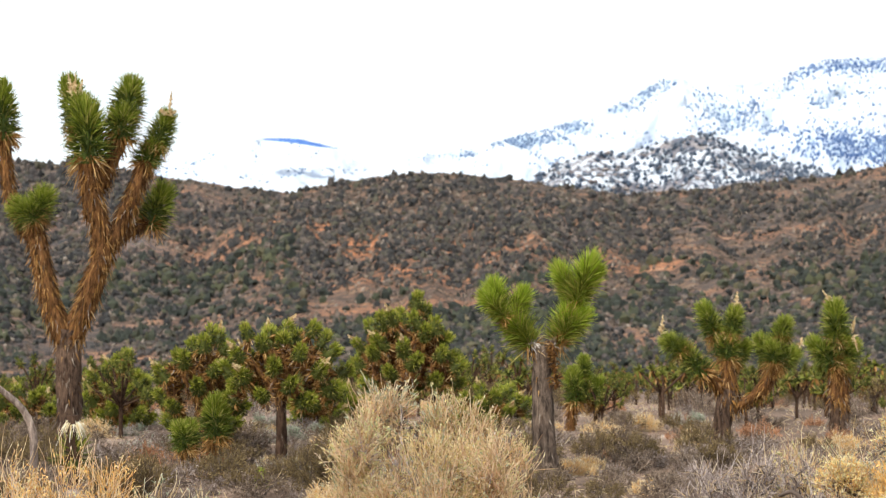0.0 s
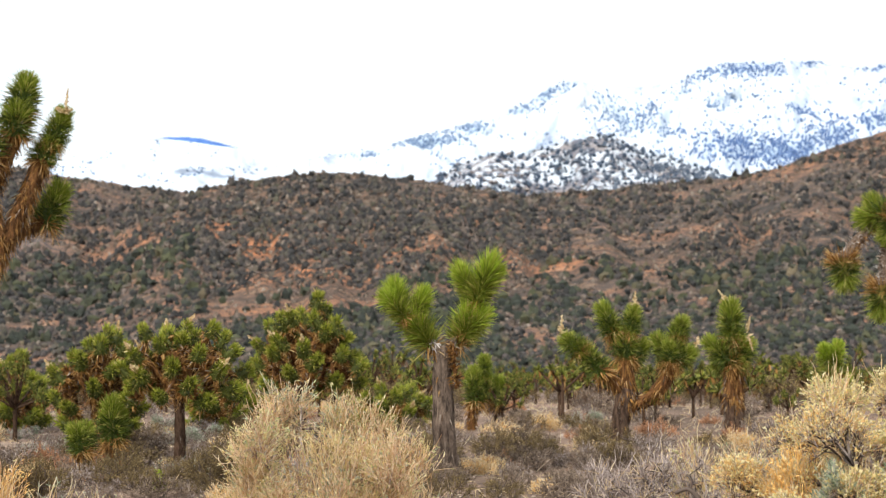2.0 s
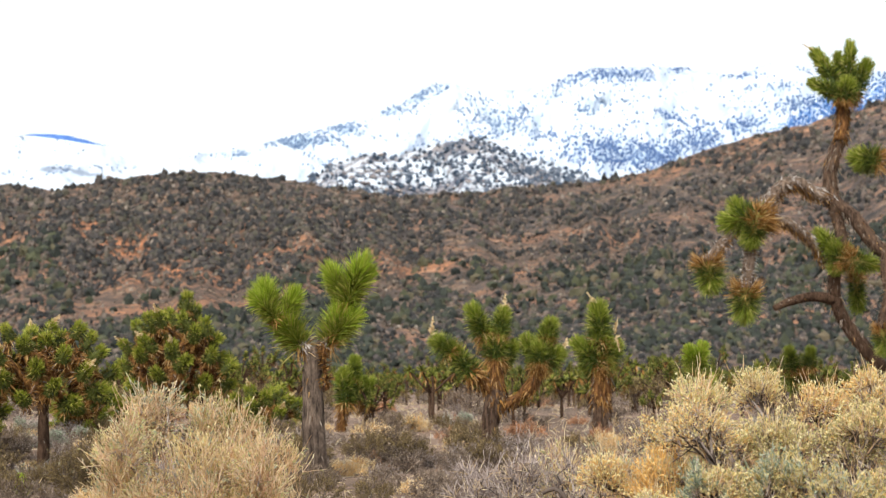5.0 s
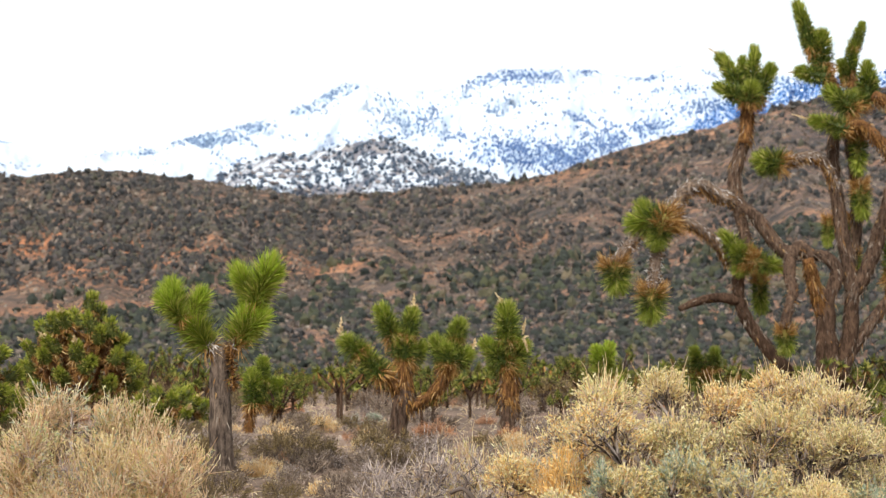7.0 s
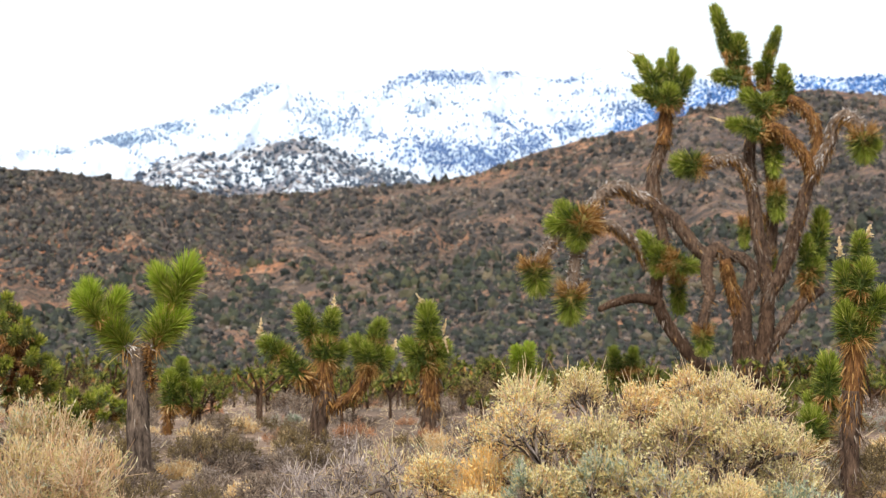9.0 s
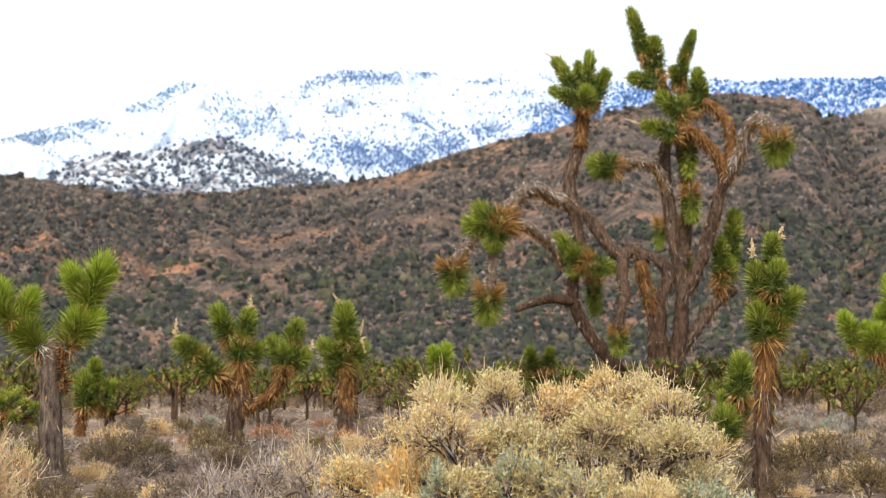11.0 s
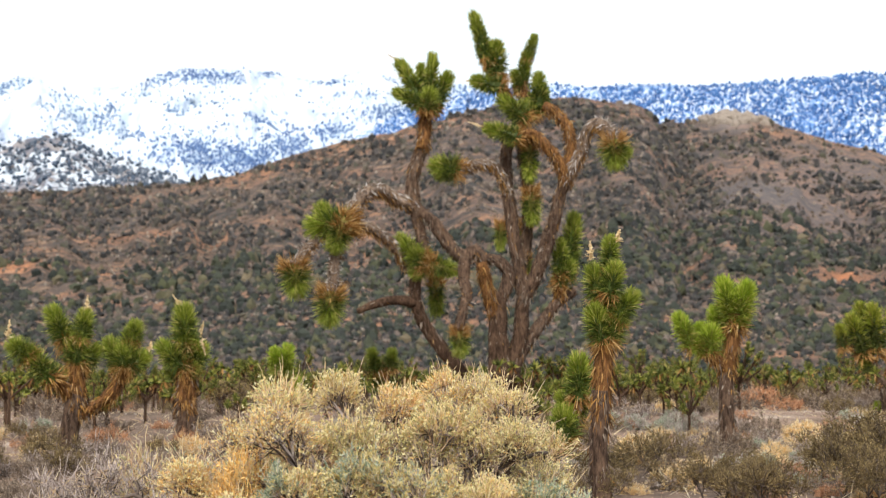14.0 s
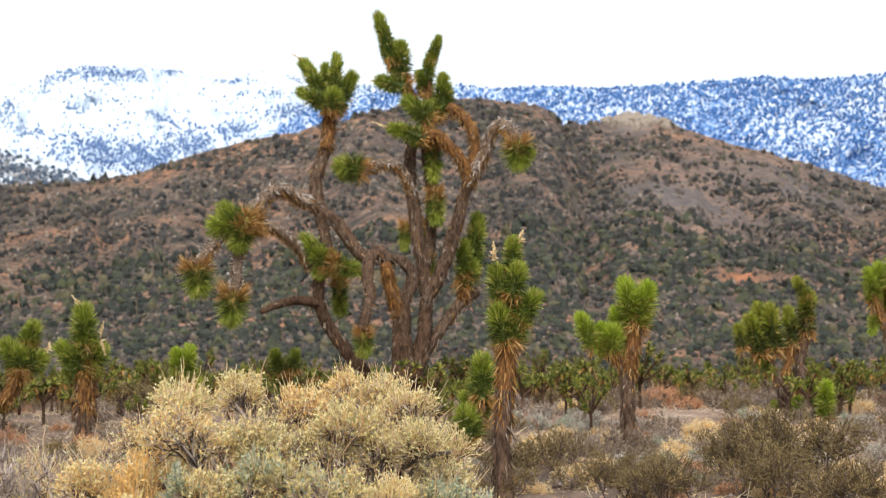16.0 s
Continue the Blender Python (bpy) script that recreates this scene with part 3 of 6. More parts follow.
# ---- Joshua trees ----
def smooth_line(points, step=0.05):
    """A rounded line through the points, with the distance along it."""
    p = np.array(points, dtype=float)
    q = np.concatenate([[2 * p[0] - p[1]], p, [2 * p[-1] - p[-2]]])
    out = []
    for k in range(1, len(q) - 2):
        n = max(2, int(np.linalg.norm(q[k + 1] - q[k]) / step))
        t = np.linspace(0, 1, n, endpoint=False)[:, None]
        a, b, c, d = q[k - 1], q[k], q[k + 1], q[k + 2]
        out.append(0.5 * (2 * b + (c - a) * t + (2 * a - 5 * b + 4 * c - d) * t**2 + (3 * b - a - 3 * c + d) * t**3))
    return np.concatenate([*out, p[-1:]])


def limb_shape(points, r0, r1, sides=10, step=0.05, seed=0):
    """A tapered, knobbly limb with closed ends: vertices and triangles."""
    line = smooth_line(points, step)
    n = len(line)
    tangent = unit(np.gradient(line, axis=0))
    ref = np.array([0.3, 1.0, 0.1])
    a = unit(np.cross(tangent, ref))
    b = np.cross(tangent, a)
    s = np.linspace(0, 1, n)
    ang = np.arange(sides) * 2 * math.pi / sides
    rad = (r0 + (r1 - r0) * s)[:, None] * (1 + 0.6 * fbm(ang[None] * 1.3 + s[:, None] * 0, s[:, None] * n * step * 5 + ang[None] * 0, 80 + seed, 3))
    v = line[:, None] + rad[..., None] * (a[:, None] * np.cos(ang)[None, :, None] + b[:, None] * np.sin(ang)[None, :, None])
    v = np.concatenate([v.reshape(-1, 3), line[:1], line[-1:]])
    k = np.arange(sides)
    k2 = (k + 1) % sides
    f = np.concatenate([np.stack([k, k2, k2 + sides], 1), np.stack([k, k2 + sides, k + sides], 1)])
    f = (f[None] + (np.arange(n - 1) * sides)[:, None, None]).reshape(-1, 3)
    last = (n - 1) * sides
    caps = np.concatenate([np.stack([k2, k, np.full(sides, n * sides)], 1), np.stack([k + last, k2 + last, np.full(sides, n * sides + 1)], 1)])
    return v, np.concatenate([f, caps]), line, tangent


def shag_shape(line, tangent, r0, r1, amount, r, length=0.2):
    """Dead leaves that hang down along a limb."""
    total = len(line) * 0.05
    n = max(10, int(amount * total * 700))
    at = r.random(n)
    k = np.clip((at * (len(line) - 1)).astype(int), 0, len(line) - 1)
    rad = r0 + (r1 - r0) * at
    out = unit(np.cross(tangent[k], spread(n, r)))
    base = line[k] + out * rad[:, None] * 0.9
    way = unit(-tangent[k] * 0.6 + out * r.uniform(0.2, 0.95, (n, 1)) ** 1.5 + np.array([0, 0, -0.45]) + r.normal(size=(n, 3)) * 0.22)
    return blades(base, way, r.uniform(0.5, 1.15, n) * length, 0.0125, np.array([[0, 0, -0.2]]), r)


green_of = {}


def bearing(az, far, z=0.0):
    return Matrix.Translation((far * math.sin(radians(az)), far * math.cos(radians(az)), z)) @ Matrix.Rotation(-radians(az), 4, "Z")


def joshua(name, az, far, green, label):
    ob = new(name)
    ob.empty_display_size = 0.2
    ob.matrix_world = bearing(az, far)
    green_of[ob.name] = green
    return tagged(ob, label, "tree", "Joshua trees on the flat")


limb_count = [0]
SLIM = 0.72


def limb(tree, name, r0, r1, shag, *points):
    r0, r1 = r0 * SLIM, r1 * SLIM
    limb_count[0] += 1
    r = np.random.default_rng(100 + limb_count[0])
    v, f, line, tangent = limb_shape(points, r0, r1, 12 if r0 > 0.1 else 9, 0.05, limb_count[0])
    ob = part(name, mesh_of(name, v, f, [BROWN_BARK if shag >= 0.45 else PALE_BARK if shag >= 0.4 else GREY_BARK if green_of[tree.name] == "fan" else MID_BARK if shag >= 0.18 else BARK], smooth=True), tree)
    if shag > 0:
        orange = shag >= 0.45
        bleached = 0.4 <= shag < 0.45
        v, f = shag_shape(line, tangent, r0, r1, (0.6 if name == "trunk" else 1.0) if bleached else shag, r, (0.045 if bleached and name == "trunk" else 0.06 if bleached or name == "trunk" else 0.075) + 0.4 * r0)
        mats = [DEAD, GREYDEAD] if orange else [BLEACHED, DEAD] if bleached and name != "trunk" else [GREYDEAD, DEAD]
        odd = r.random(len(f) // 3) < (0.1 if orange else 0.22)
        if bleached:
            rise = v.reshape(-1, 5, 3)[:, 0] - line[np.argmin(((v.reshape(-1, 5, 3)[:, :1] - line[None]) ** 2).sum(-1), axis=1)]
            odd = (unit(rise)[:, 2] < r.normal(size=len(odd)) * 0.35 - 0.15)
        idx = np.repeat(odd.astype(int), 3)
        part("leaf_skirt", mesh_of("leaf_skirt", v, f, mats, idx), ob, "hanging dry brown leaves" if orange else "peeling grey-brown dead leaves")["kind"] = "stuff"
    return ob


rosette_cache = {}


def rosette_shape(ratio, count, r, blade=0.034, collar=0.2, low=90.0, stout=0.19, skirt=0.14):
    """A club of pointed leaves about the z axis, 1 high, with dry ones folded back below: vertices, triangles and which of them are dry."""
    length = float(np.clip(ratio * 0.42, 0.2, 0.42))
    if low < 70:
        length = 0.42
    axis = 1 - length * 0.85
    h = r.random(count) ** 0.85
    turn = np.arange(count) * 2.39996 + r.normal(size=count) * 0.3
    polar = np.radians(low - (low - 10) * h**1.9 + r.normal(size=count) * 19)
    core = stout * ratio + 0.015
    out = np.stack([np.cos(turn), np.sin(turn), np.zeros(count)], 1)
    base = out * core * (0.9 - 0.45 * h[:, None] ** 2) + np.array([0, 0, 1.0]) * (h * axis)[:, None]
    way = out * np.sin(polar)[:, None] + np.array([0, 0, 1.0]) * np.cos(polar)[:, None]
    reach = (ratio * 0.5 - core * 0.75) * (r.uniform(0.55, 1.45, count) if count > 400 else r.uniform(0.8, 1.1, count)) * 1.1
    size = reach + (length - reach) * np.clip((h - 0.6) / 0.4, 0, 1)
    if low < 70:
        size = (reach * (1 - h) + 0.44 * h) * r.uniform(0.85, 1.15, count)
    v, f = blades(base, way, size, blade * r.uniform(0.75, 1.25, count), out * 0.0 + np.array([0, 0, -0.05]), r)
    # The lower leaves take the darker set, for age and painted shade together.
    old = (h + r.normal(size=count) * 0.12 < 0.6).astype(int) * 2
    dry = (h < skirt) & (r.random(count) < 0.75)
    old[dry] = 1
    n = int(count * collar)
    turn = r.random(n) * 2 * math.pi
    out = np.stack([np.cos(turn), np.sin(turn), np.zeros(n)], 1)
    back = out * r.uniform(0.35, 1.0, (n, 1)) - np.array([0, 0, 1.0]) * r.uniform(0.25, 1.0, (n, 1))
    dv, df = blades(out * core + np.array([0, 0, 1.0]) * r.uniform(-0.1, 0.1, (n, 1)), back, r.uniform(0.5, 1.0, n) * min(0.42, ratio * 0.5), blade * 0.9, out * 0 + np.array([0, 0, -0.15]), r)
    cv, cf = tubes(np.array([[0, 0, -0.04]]), np.array([[0, 0, axis]]), core * 0.9, core * 0.35, 7)
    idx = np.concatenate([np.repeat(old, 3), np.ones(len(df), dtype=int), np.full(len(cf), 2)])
    v, f = join([(v, f), (dv, df), (cv, cf)])
    return v, f, idx


def rosette_mesh(ratio, green, seed, count, hanging):
    key = (ratio, green, seed, count, hanging)
    if key not in rosette_cache:
        r = np.random.default_rng(int(ratio * 100) + seed * 977 + count)
        small = count < 400
        if small:
            v, f, idx = rosette_shape(ratio, count, r, 0.042, 0.14, 96.0, 0.36, 0.08)
        else:
            fold, low, stout, skirt = {"fan": (0.03, 62.0, 0.1, 0.03), "lime": (0.06, 86.0, 0.2, 0.07)}.get(green, (0.24, 94.0, 0.22, 0.26) if hanging else (0.10, 92.0, 0.22, 0.11))
            v, f, idx = rosette_shape(ratio, count, r, 0.019, fold, low, stout, skirt)
        rosette_cache[key] = mesh_of("rosette", v, f, [LEAF[green], DRY, OLD_SHADED_LEAF[green]], idx)
    return rosette_cache[key]


RATIOS = (0.4, 0.55, 0.7, 0.9, 1.15, 1.5)
head_count = [0]


def rosette(tree, base, tip, width, count=1050):
    head_count[0] += 1
    base, tip = Vector(base), Vector(tip)
    base = base - (tip - base) * 0.06
    axis = tip - base
    long = axis.length * 1.05
    width = width * 1.04
    ratio = min(RATIOS, key=lambda q: abs(math.log(q * long / width)))
    ob = part("rosette", rosette_mesh(ratio, green_of[tree.name], head_count[0] % 3, count, tip.z < base.z + 0.1 * long), tree)
    turn = axis.to_track_quat("Z", "Y").to_matrix().to_4x4() @ Matrix.Rotation(head_count[0] * 1.7, 4, "Z")
    flat = width / (ratio * long) * long
    ob.matrix_basis = Matrix.Translation(base) @ turn @ Matrix.Diagonal((flat, flat, long, 1))
    return ob


def flower_stalk(tree, base, tip):
    head_count[0] += 1
    r = np.random.default_rng(head_count[0])
    base, tip = np.array(base, dtype=float), np.array(tip, dtype=float)
    v1, f1 = tubes(base[None], tip[None], 0.012, 0.004, 5)
    n = 46
    at = r.random(n)
    v2, f2 = blades(base + (tip - base) * at[:, None], spread(n, r) + np.array([0, 0, 0.7]), (1.1 - at) * 0.07, 0.02, np.array([[0, 0, -0.1]]), r)
    v, f = join([(v1, f1), (v2, f2)])
    part("flower_stalk", mesh_of("flower_stalk", v, f, [STALK]), tree, "dry pale flower stalk")


j = joshua("joshua_tree", 26.72, 24.0, "deep", "tall old Joshua tree with twisting grey-brown limbs and green rosettes")
limb(j, "trunk", 0.272, 0.192, 0.12, (0.01, 0, 0.05), (0.02, 0, 0.34), (0.04, 0, 0.79), (0.04, 0, 1.25), (0.03, 0, 1.61), (0.05, 0, 1.93))
limb(j, "branch", 0.167, 0.122, 0.95, (0.01, 0, 1.52), (-0.09, -0.1, 1.84), (-0.17, -0.2, 2.15), (-0.23, -0.3, 2.4))
limb(j, "branch", 0.156, 0.112, 0.20, (0.03, 0, 1.7), (0.18, -0.02, 2.02), (0.21, -0.04, 2.24), (0.06, -0.06, 2.41), (-0.19, -0.08, 2.47), (-0.51, -0.1, 2.5))
limb(j, "branch", 0.145, 0.109, 0.32, (-0.15, -0.2, 2.44), (-0.35, -0.27, 2.58), (-0.48, -0.33, 2.44), (-0.5, -0.4, 2.15), (-0.46, -0.47, 1.88), (-0.53, -0.53, 1.59), (-0.59, -0.6, 1.3))
limb(j, "branch", 0.211, 0.145, 0.12, (0.17, 0.1, 0.04), (0.22, 0.1, 0.47), (0.29, 0.1, 0.88), (0.39, 0.1, 1.24), (0.42, 0.1, 1.61), (0.45, 0.1, 1.93))
limb(j, "branch", 0.173, 0.137, 0.30, (0.43, 0.1, 1.79), (0.63, 0.03, 2.15), (0.76, -0.03, 2.46), (0.85, -0.1, 2.78), (0.94, -0.17, 3.04), (1.03, -0.23, 3.4), (1.13, -0.3, 3.71))
limb(j, "branch", 0.159, 0.123, 0.30, (0.45, 0.1, 1.88), (0.38, 0.09, 2.34), (0.3, 0.07, 2.79), (0.26, 0.06, 3.16), (0.22, 0.04, 3.53), (0.19, 0.03, 3.89), (0.19, 0.01, 4.24), (0.26, 0, 4.44))
limb(j, "branch", 0.145, 0.123, 0.35, (0.42, 0.3, 1.88), (0.46, 0.29, 2.34), (0.5, 0.28, 2.8), (0.54, 0.26, 3.26), (0.53, 0.25, 3.72), (0.48, 0.24, 4.09), (0.45, 0.23, 4.46), (0.47, 0.21, 4.78), (0.49, 0.2, 5.11))
limb(j, "branch", 0.123, 0.102, 0.95, (0.45, 0.1, 4.68), (0.31, 0.07, 4.95), (0.16, 0.03, 5.23), (0.04, -0, 5.5))
limb(j, "branch", 0.102, 0.086, 0.80, (0.49, 0.2, 5.01), (0.5, 0.25, 5.21), (0.5, 0.3, 5.4))
limb(j, "branch", 0.167, 0.117, 0.25, (0.22, 0.1, 0.47), (0.37, 0.16, 0.9), (0.58, 0.22, 1.2), (0.81, 0.28, 1.51), (1.05, 0.34, 1.79), (1.29, 0.4, 1.95))
limb(j, "branch", 0.130, 0.116, 0.90, (1.07, 0.3, 1.8), (1.03, 0.25, 2.01), (1, 0.2, 2.24))
limb(j, "branch", 0.137, 0.123, 0.95, (1.14, -0.3, 3.68), (1.04, -0.35, 3.97), (0.83, -0.4, 4.24), (0.63, -0.45, 4.41), (0.47, -0.5, 4.44))
limb(j, "branch", 0.130, 0.116, 0.95, (1.13, -0.3, 3.66), (1.23, -0.22, 4.07), (1.2, -0.15, 4.54), (1.03, -0.08, 4.8), (0.82, 0, 4.95))
limb(j, "branch", 0.130, 0.123, 0.42, (1.14, -0.3, 3.68), (1.3, -0.37, 3.97), (1.41, -0.44, 4.2), (1.46, -0.51, 4.42), (1.57, -0.59, 4.57), (1.73, -0.66, 4.54), (1.85, -0.73, 4.32), (1.92, -0.8, 4.11))
limb(j, "branch", 0.116, 0.116, 0.42, (0.21, 0, 3.57), (0.1, -0.08, 3.81), (-0.04, -0.16, 3.98), (-0.26, -0.24, 3.99), (-0.51, -0.32, 3.92), (-0.68, -0.4, 3.87))
limb(j, "branch", 0.094, 0.094, 0.95, (-0.4, -0.3, 3.96), (-0.55, -0.35, 3.91), (-0.69, -0.4, 3.87))
limb(j, "branch", 0.173, 0.122, 0.12, (-0.39, 0.4, 0.09), (-0.53, 0.33, 0.53), (-0.84, 0.27, 0.95), (-1.08, 0.2, 1.27), (-1.26, 0.13, 1.62), (-1.31, 0.07, 1.99), (-1.27, -0, 2.35))
limb(j, "branch", 0.130, 0.066, 0.05, (-1.28, 0.1, 1.76), (-1.64, -0.03, 1.81), (-1.93, -0.17, 1.75), (-2.21, -0.3, 1.63))
limb(j, "branch", 0.130, 0.109, 0.41, (-1.43, 0, 2.37), (-1.59, -0.12, 2.63), (-1.76, -0.25, 2.8), (-1.99, -0.38, 2.96), (-2.23, -0.5, 3.04))
limb(j, "branch", 0.173, 0.137, 0.20, (-0.45, -0.1, 2.48), (-0.65, -0.08, 2.58), (-0.84, -0.06, 2.85), (-1.05, -0.04, 3.1), (-1.23, -0.02, 3.25), (-1.34, 0, 3.46))
limb(j, "branch", 0.130, 0.123, 0.30, (-1.32, 0, 3.44), (-1.26, 0, 3.13), (-1.19, 0, 2.81), (-1.18, 0, 2.49))
limb(j, "branch", 0.167, 0.130, 0.38, (-1.32, 0, 3.34), (-1.35, 0, 3.69), (-1.29, 0, 3.99), (-1.18, 0, 4.26), (-1.16, 0, 4.54), (-1.11, 0, 4.87))
limb(j, "branch", 0.145, 0.130, 0.60, (-1.17, -0.05, 4.26), (-1.13, -0.05, 4.53), (-1.1, -0.05, 4.92))
limb(j, "branch", 0.159, 0.145, 0.41, (-1.34, 0, 3.38), (-1.57, -0.12, 3.43), (-1.76, -0.23, 3.55), (-1.93, -0.35, 3.58), (-2.11, -0.47, 3.47), (-2.24, -0.58, 3.28), (-2.35, -0.7, 3.06))
limb(j, "branch", 0.130, 0.116, 0.41, (-2.32, -0.7, 3.07), (-2.45, -0.72, 2.72), (-2.53, -0.75, 2.43), (-2.54, -0.78, 2.16), (-2.59, -0.8, 1.85))
limb(j, "branch", 0.116, 0.116, 0.41, (-2.64, -0.7, 2.93), (-2.84, -0.77, 2.74), (-3.03, -0.83, 2.52), (-3.15, -0.9, 2.29))
rosette(j, (-1.11, 0, 4.95), (-1.57, 0, 5.74), 0.33)
rosette(j, (-1.15, 0.25, 5.13), (-1.21, 0.25, 5.73), 0.24)
rosette(j, (-1.03, -0.1, 5), (-0.99, -0.1, 5.83), 0.27)
rosette(j, (-0.97, 0.1, 4.99), (-0.71, 0.1, 5.56), 0.34)
rosette(j, (-1.16, -0.2, 4.94), (-1.64, -0.2, 5.21), 0.30)
rosette(j, (-1.09, -0.25, 4.87), (-1.02, -0.25, 5.26), 0.39)
rosette(j, (0.05, 0, 5.47), (0.03, 0, 6.06), 0.39)
rosette(j, (-0.1, 0, 5.75), (-0.35, 0, 6.53), 0.28)
rosette(j, (-0.01, 0.15, 5.59), (-0.25, 0.15, 6), 0.30)
rosette(j, (0.11, -0.2, 5.24), (-0.39, -0.2, 5.36), 0.34)
rosette(j, (0.44, 0.3, 5.29), (0.56, 0.3, 5.92), 0.27)
rosette(j, (0.56, 0.3, 5.79), (0.69, 0.3, 6.19), 0.22)
rosette(j, (0.46, 0.3, 5.21), (0.32, 0.3, 5.61), 0.27)
rosette(j, (0.73, 0.1, 4.92), (0.73, 0.1, 5.53), 0.36)
rosette(j, (0.66, 0.3, 4.88), (0.85, 0.3, 5.3), 0.30)
rosette(j, (0.48, -0.3, 4.71), (0.05, -0.3, 5.08), 0.39)
rosette(j, (0.63, 0, 4.75), (0.42, 0, 5.06), 0.36)
rosette(j, (0.37, -0.5, 4.39), (-0.18, -0.5, 4.55), 0.32)
rosette(j, (0.57, -0.2, 4.3), (0.56, -0.2, 3.66), 0.30)
rosette(j, (0.42, -0.1, 4.46), (0.17, -0.1, 4.32), 0.30)
rosette(j, (0.58, -0.1, 3.49), (0.62, -0.1, 2.98), 0.34)
rosette(j, (0.1, 0.1, 3), (0.08, 0.1, 2.58), 0.23)
rosette(j, (0.47, 0.3, 3.03), (0.47, 0.3, 2.57), 0.21)
rosette(j, (0.46, 0.3, 2.48), (0.5, 0.3, 2.12), 0.30)
rosette(j, (1.18, 0.4, 2.34), (1.32, 0.4, 3.24), 0.37)
rosette(j, (1.07, 0.2, 2.24), (1.05, 0.2, 2.81), 0.34)
rosette(j, (1.05, 0.2, 2.06), (1.26, 0.2, 2.47), 0.36)
rosette(j, (1.87, -0.8, 4.24), (1.91, -0.8, 3.78), 0.52)
rosette(j, (1.97, -0.8, 4.11), (2.15, -0.8, 4.05), 0.32)
rosette(j, (-2.31, -0.8, 3.03), (-3.01, -0.8, 2.95), 0.53)
rosette(j, (-2.57, -0.7, 2.99), (-2.82, -0.7, 3.36), 0.39)
rosette(j, (-2.39, -0.9, 2.92), (-2.57, -0.9, 2.53), 0.45)
rosette(j, (-2.59, -0.8, 1.89), (-2.63, -0.8, 1.36), 0.52)
rosette(j, (-3.15, -0.9, 2.31), (-3.09, -0.9, 1.81), 0.52)
rosette(j, (-1.19, -0.1, 2.42), (-1.61, -0.1, 2.86), 0.41)
rosette(j, (-1.21, -0.2, 2.36), (-1.35, -0.2, 2.69), 0.36)
rosette(j, (-1.08, -0.15, 2.42), (-1.39, -0.15, 2.18), 0.39)
rosette(j, (-1.05, -0.2, 2.38), (-0.57, -0.2, 2.26), 0.36)
rosette(j, (-1.16, 0.1, 2.35), (-1.13, 0.1, 2.67), 0.32)
rosette(j, (-0.99, 0.5, 2.14), (-0.98, 0.5, 1.53), 0.34)
rosette(j, (-0.57, -0.6, 1.26), (-0.56, -0.6, 0.87), 0.36)
rosette(j, (-0.6, -0.4, 3.88), (-1.07, -0.4, 3.98), 0.45)
rosette(j, (-0.67, -0.35, 3.87), (-0.99, -0.35, 3.78), 0.30)
flower_stalk(j, (-1.54, 0, 5.7), (-1.74, 0, 5.83))
flower_stalk(j, (-0.3, -0.2, 5.34), (-0.49, -0.2, 5.34))
flower_stalk(j, (-0.11, -0.5, 4.53), (-0.43, -0.5, 4.64))
flower_stalk(j, (0.58, -0.2, 3.63), (0.56, -0.2, 3.45))

j = joshua("joshua_tree", -14.16, 17.0, "deep", "tall Joshua tree with shaggy orange-brown limbs and spiky green rosettes")
limb(j, "trunk", 0.207, 0.189, 0.20, (-0.01, 0, -0.26), (-0, 0, 0.18), (0, 0, 0.55), (-0.01, 0, 0.93), (-0, 0, 1.24), (0.02, 0, 1.4))
limb(j, "branch", 0.162, 0.162, 0.95, (0.03, 0, 1.3), (0.16, -0.03, 1.65), (0.27, -0.07, 1.98), (0.36, -0.1, 2.27), (0.32, -0.13, 2.56), (0.24, -0.17, 2.84), (0.22, -0.2, 3.24))
limb(j, "branch", 0.117, 0.113, 0.95, (0.33, -0.15, 3), (0.41, -0.1, 3.19), (0.49, -0.05, 3.4), (0.53, 0, 3.59))
limb(j, "branch", 0.140, 0.126, 0.95, (0.38, -0.1, 2.23), (0.5, -0.08, 2.49), (0.65, -0.05, 2.82), (0.76, -0.02, 3.09), (0.83, 0, 3.29))
limb(j, "branch", 0.086, 0.077, 0.70, (0.5, -0.1, 2.38), (0.69, 0.05, 2.52), (0.88, 0.2, 2.62))
limb(j, "branch", 0.153, 0.131, 0.95, (-0.05, 0, 1.27), (-0.17, 0.02, 1.56), (-0.25, 0.04, 1.87), (-0.3, 0.06, 2.12), (-0.35, 0.08, 2.41), (-0.39, 0.1, 2.66))
rosette(j, (0.2, -0.2, 3.29), (0.17, -0.2, 3.98), 0.49)
rosette(j, (0.09, 0.1, 3.64), (-0.03, 0.1, 4.29), 0.35)
rosette(j, (0.15, -0.1, 3.66), (0.09, -0.1, 4.07), 0.39)
rosette(j, (0.53, -0.1, 3.56), (0.6, -0.1, 3.96), 0.43)
rosette(j, (0.6, 0, 3.81), (0.7, 0, 4.29), 0.40)
rosette(j, (0.82, 0, 3.27), (0.98, 0, 3.61), 0.36)
rosette(j, (0.95, 0, 3.49), (1.1, 0, 3.91), 0.32)
rosette(j, (0.89, 0.2, 2.6), (1.09, 0.2, 3.1), 0.42)
rosette(j, (-0.39, 0.1, 2.64), (-0.67, 0.1, 2.86), 0.40)
rosette(j, (-0.39, 0.1, 2.65), (-0.22, 0.1, 3.03), 0.38)
rosette(j, (-0.38, 0, 2.61), (-0.51, 0, 2.87), 0.32)
flower_stalk(j, (0.01, -0.1, 4.04), (-0.03, -0.1, 4.26))
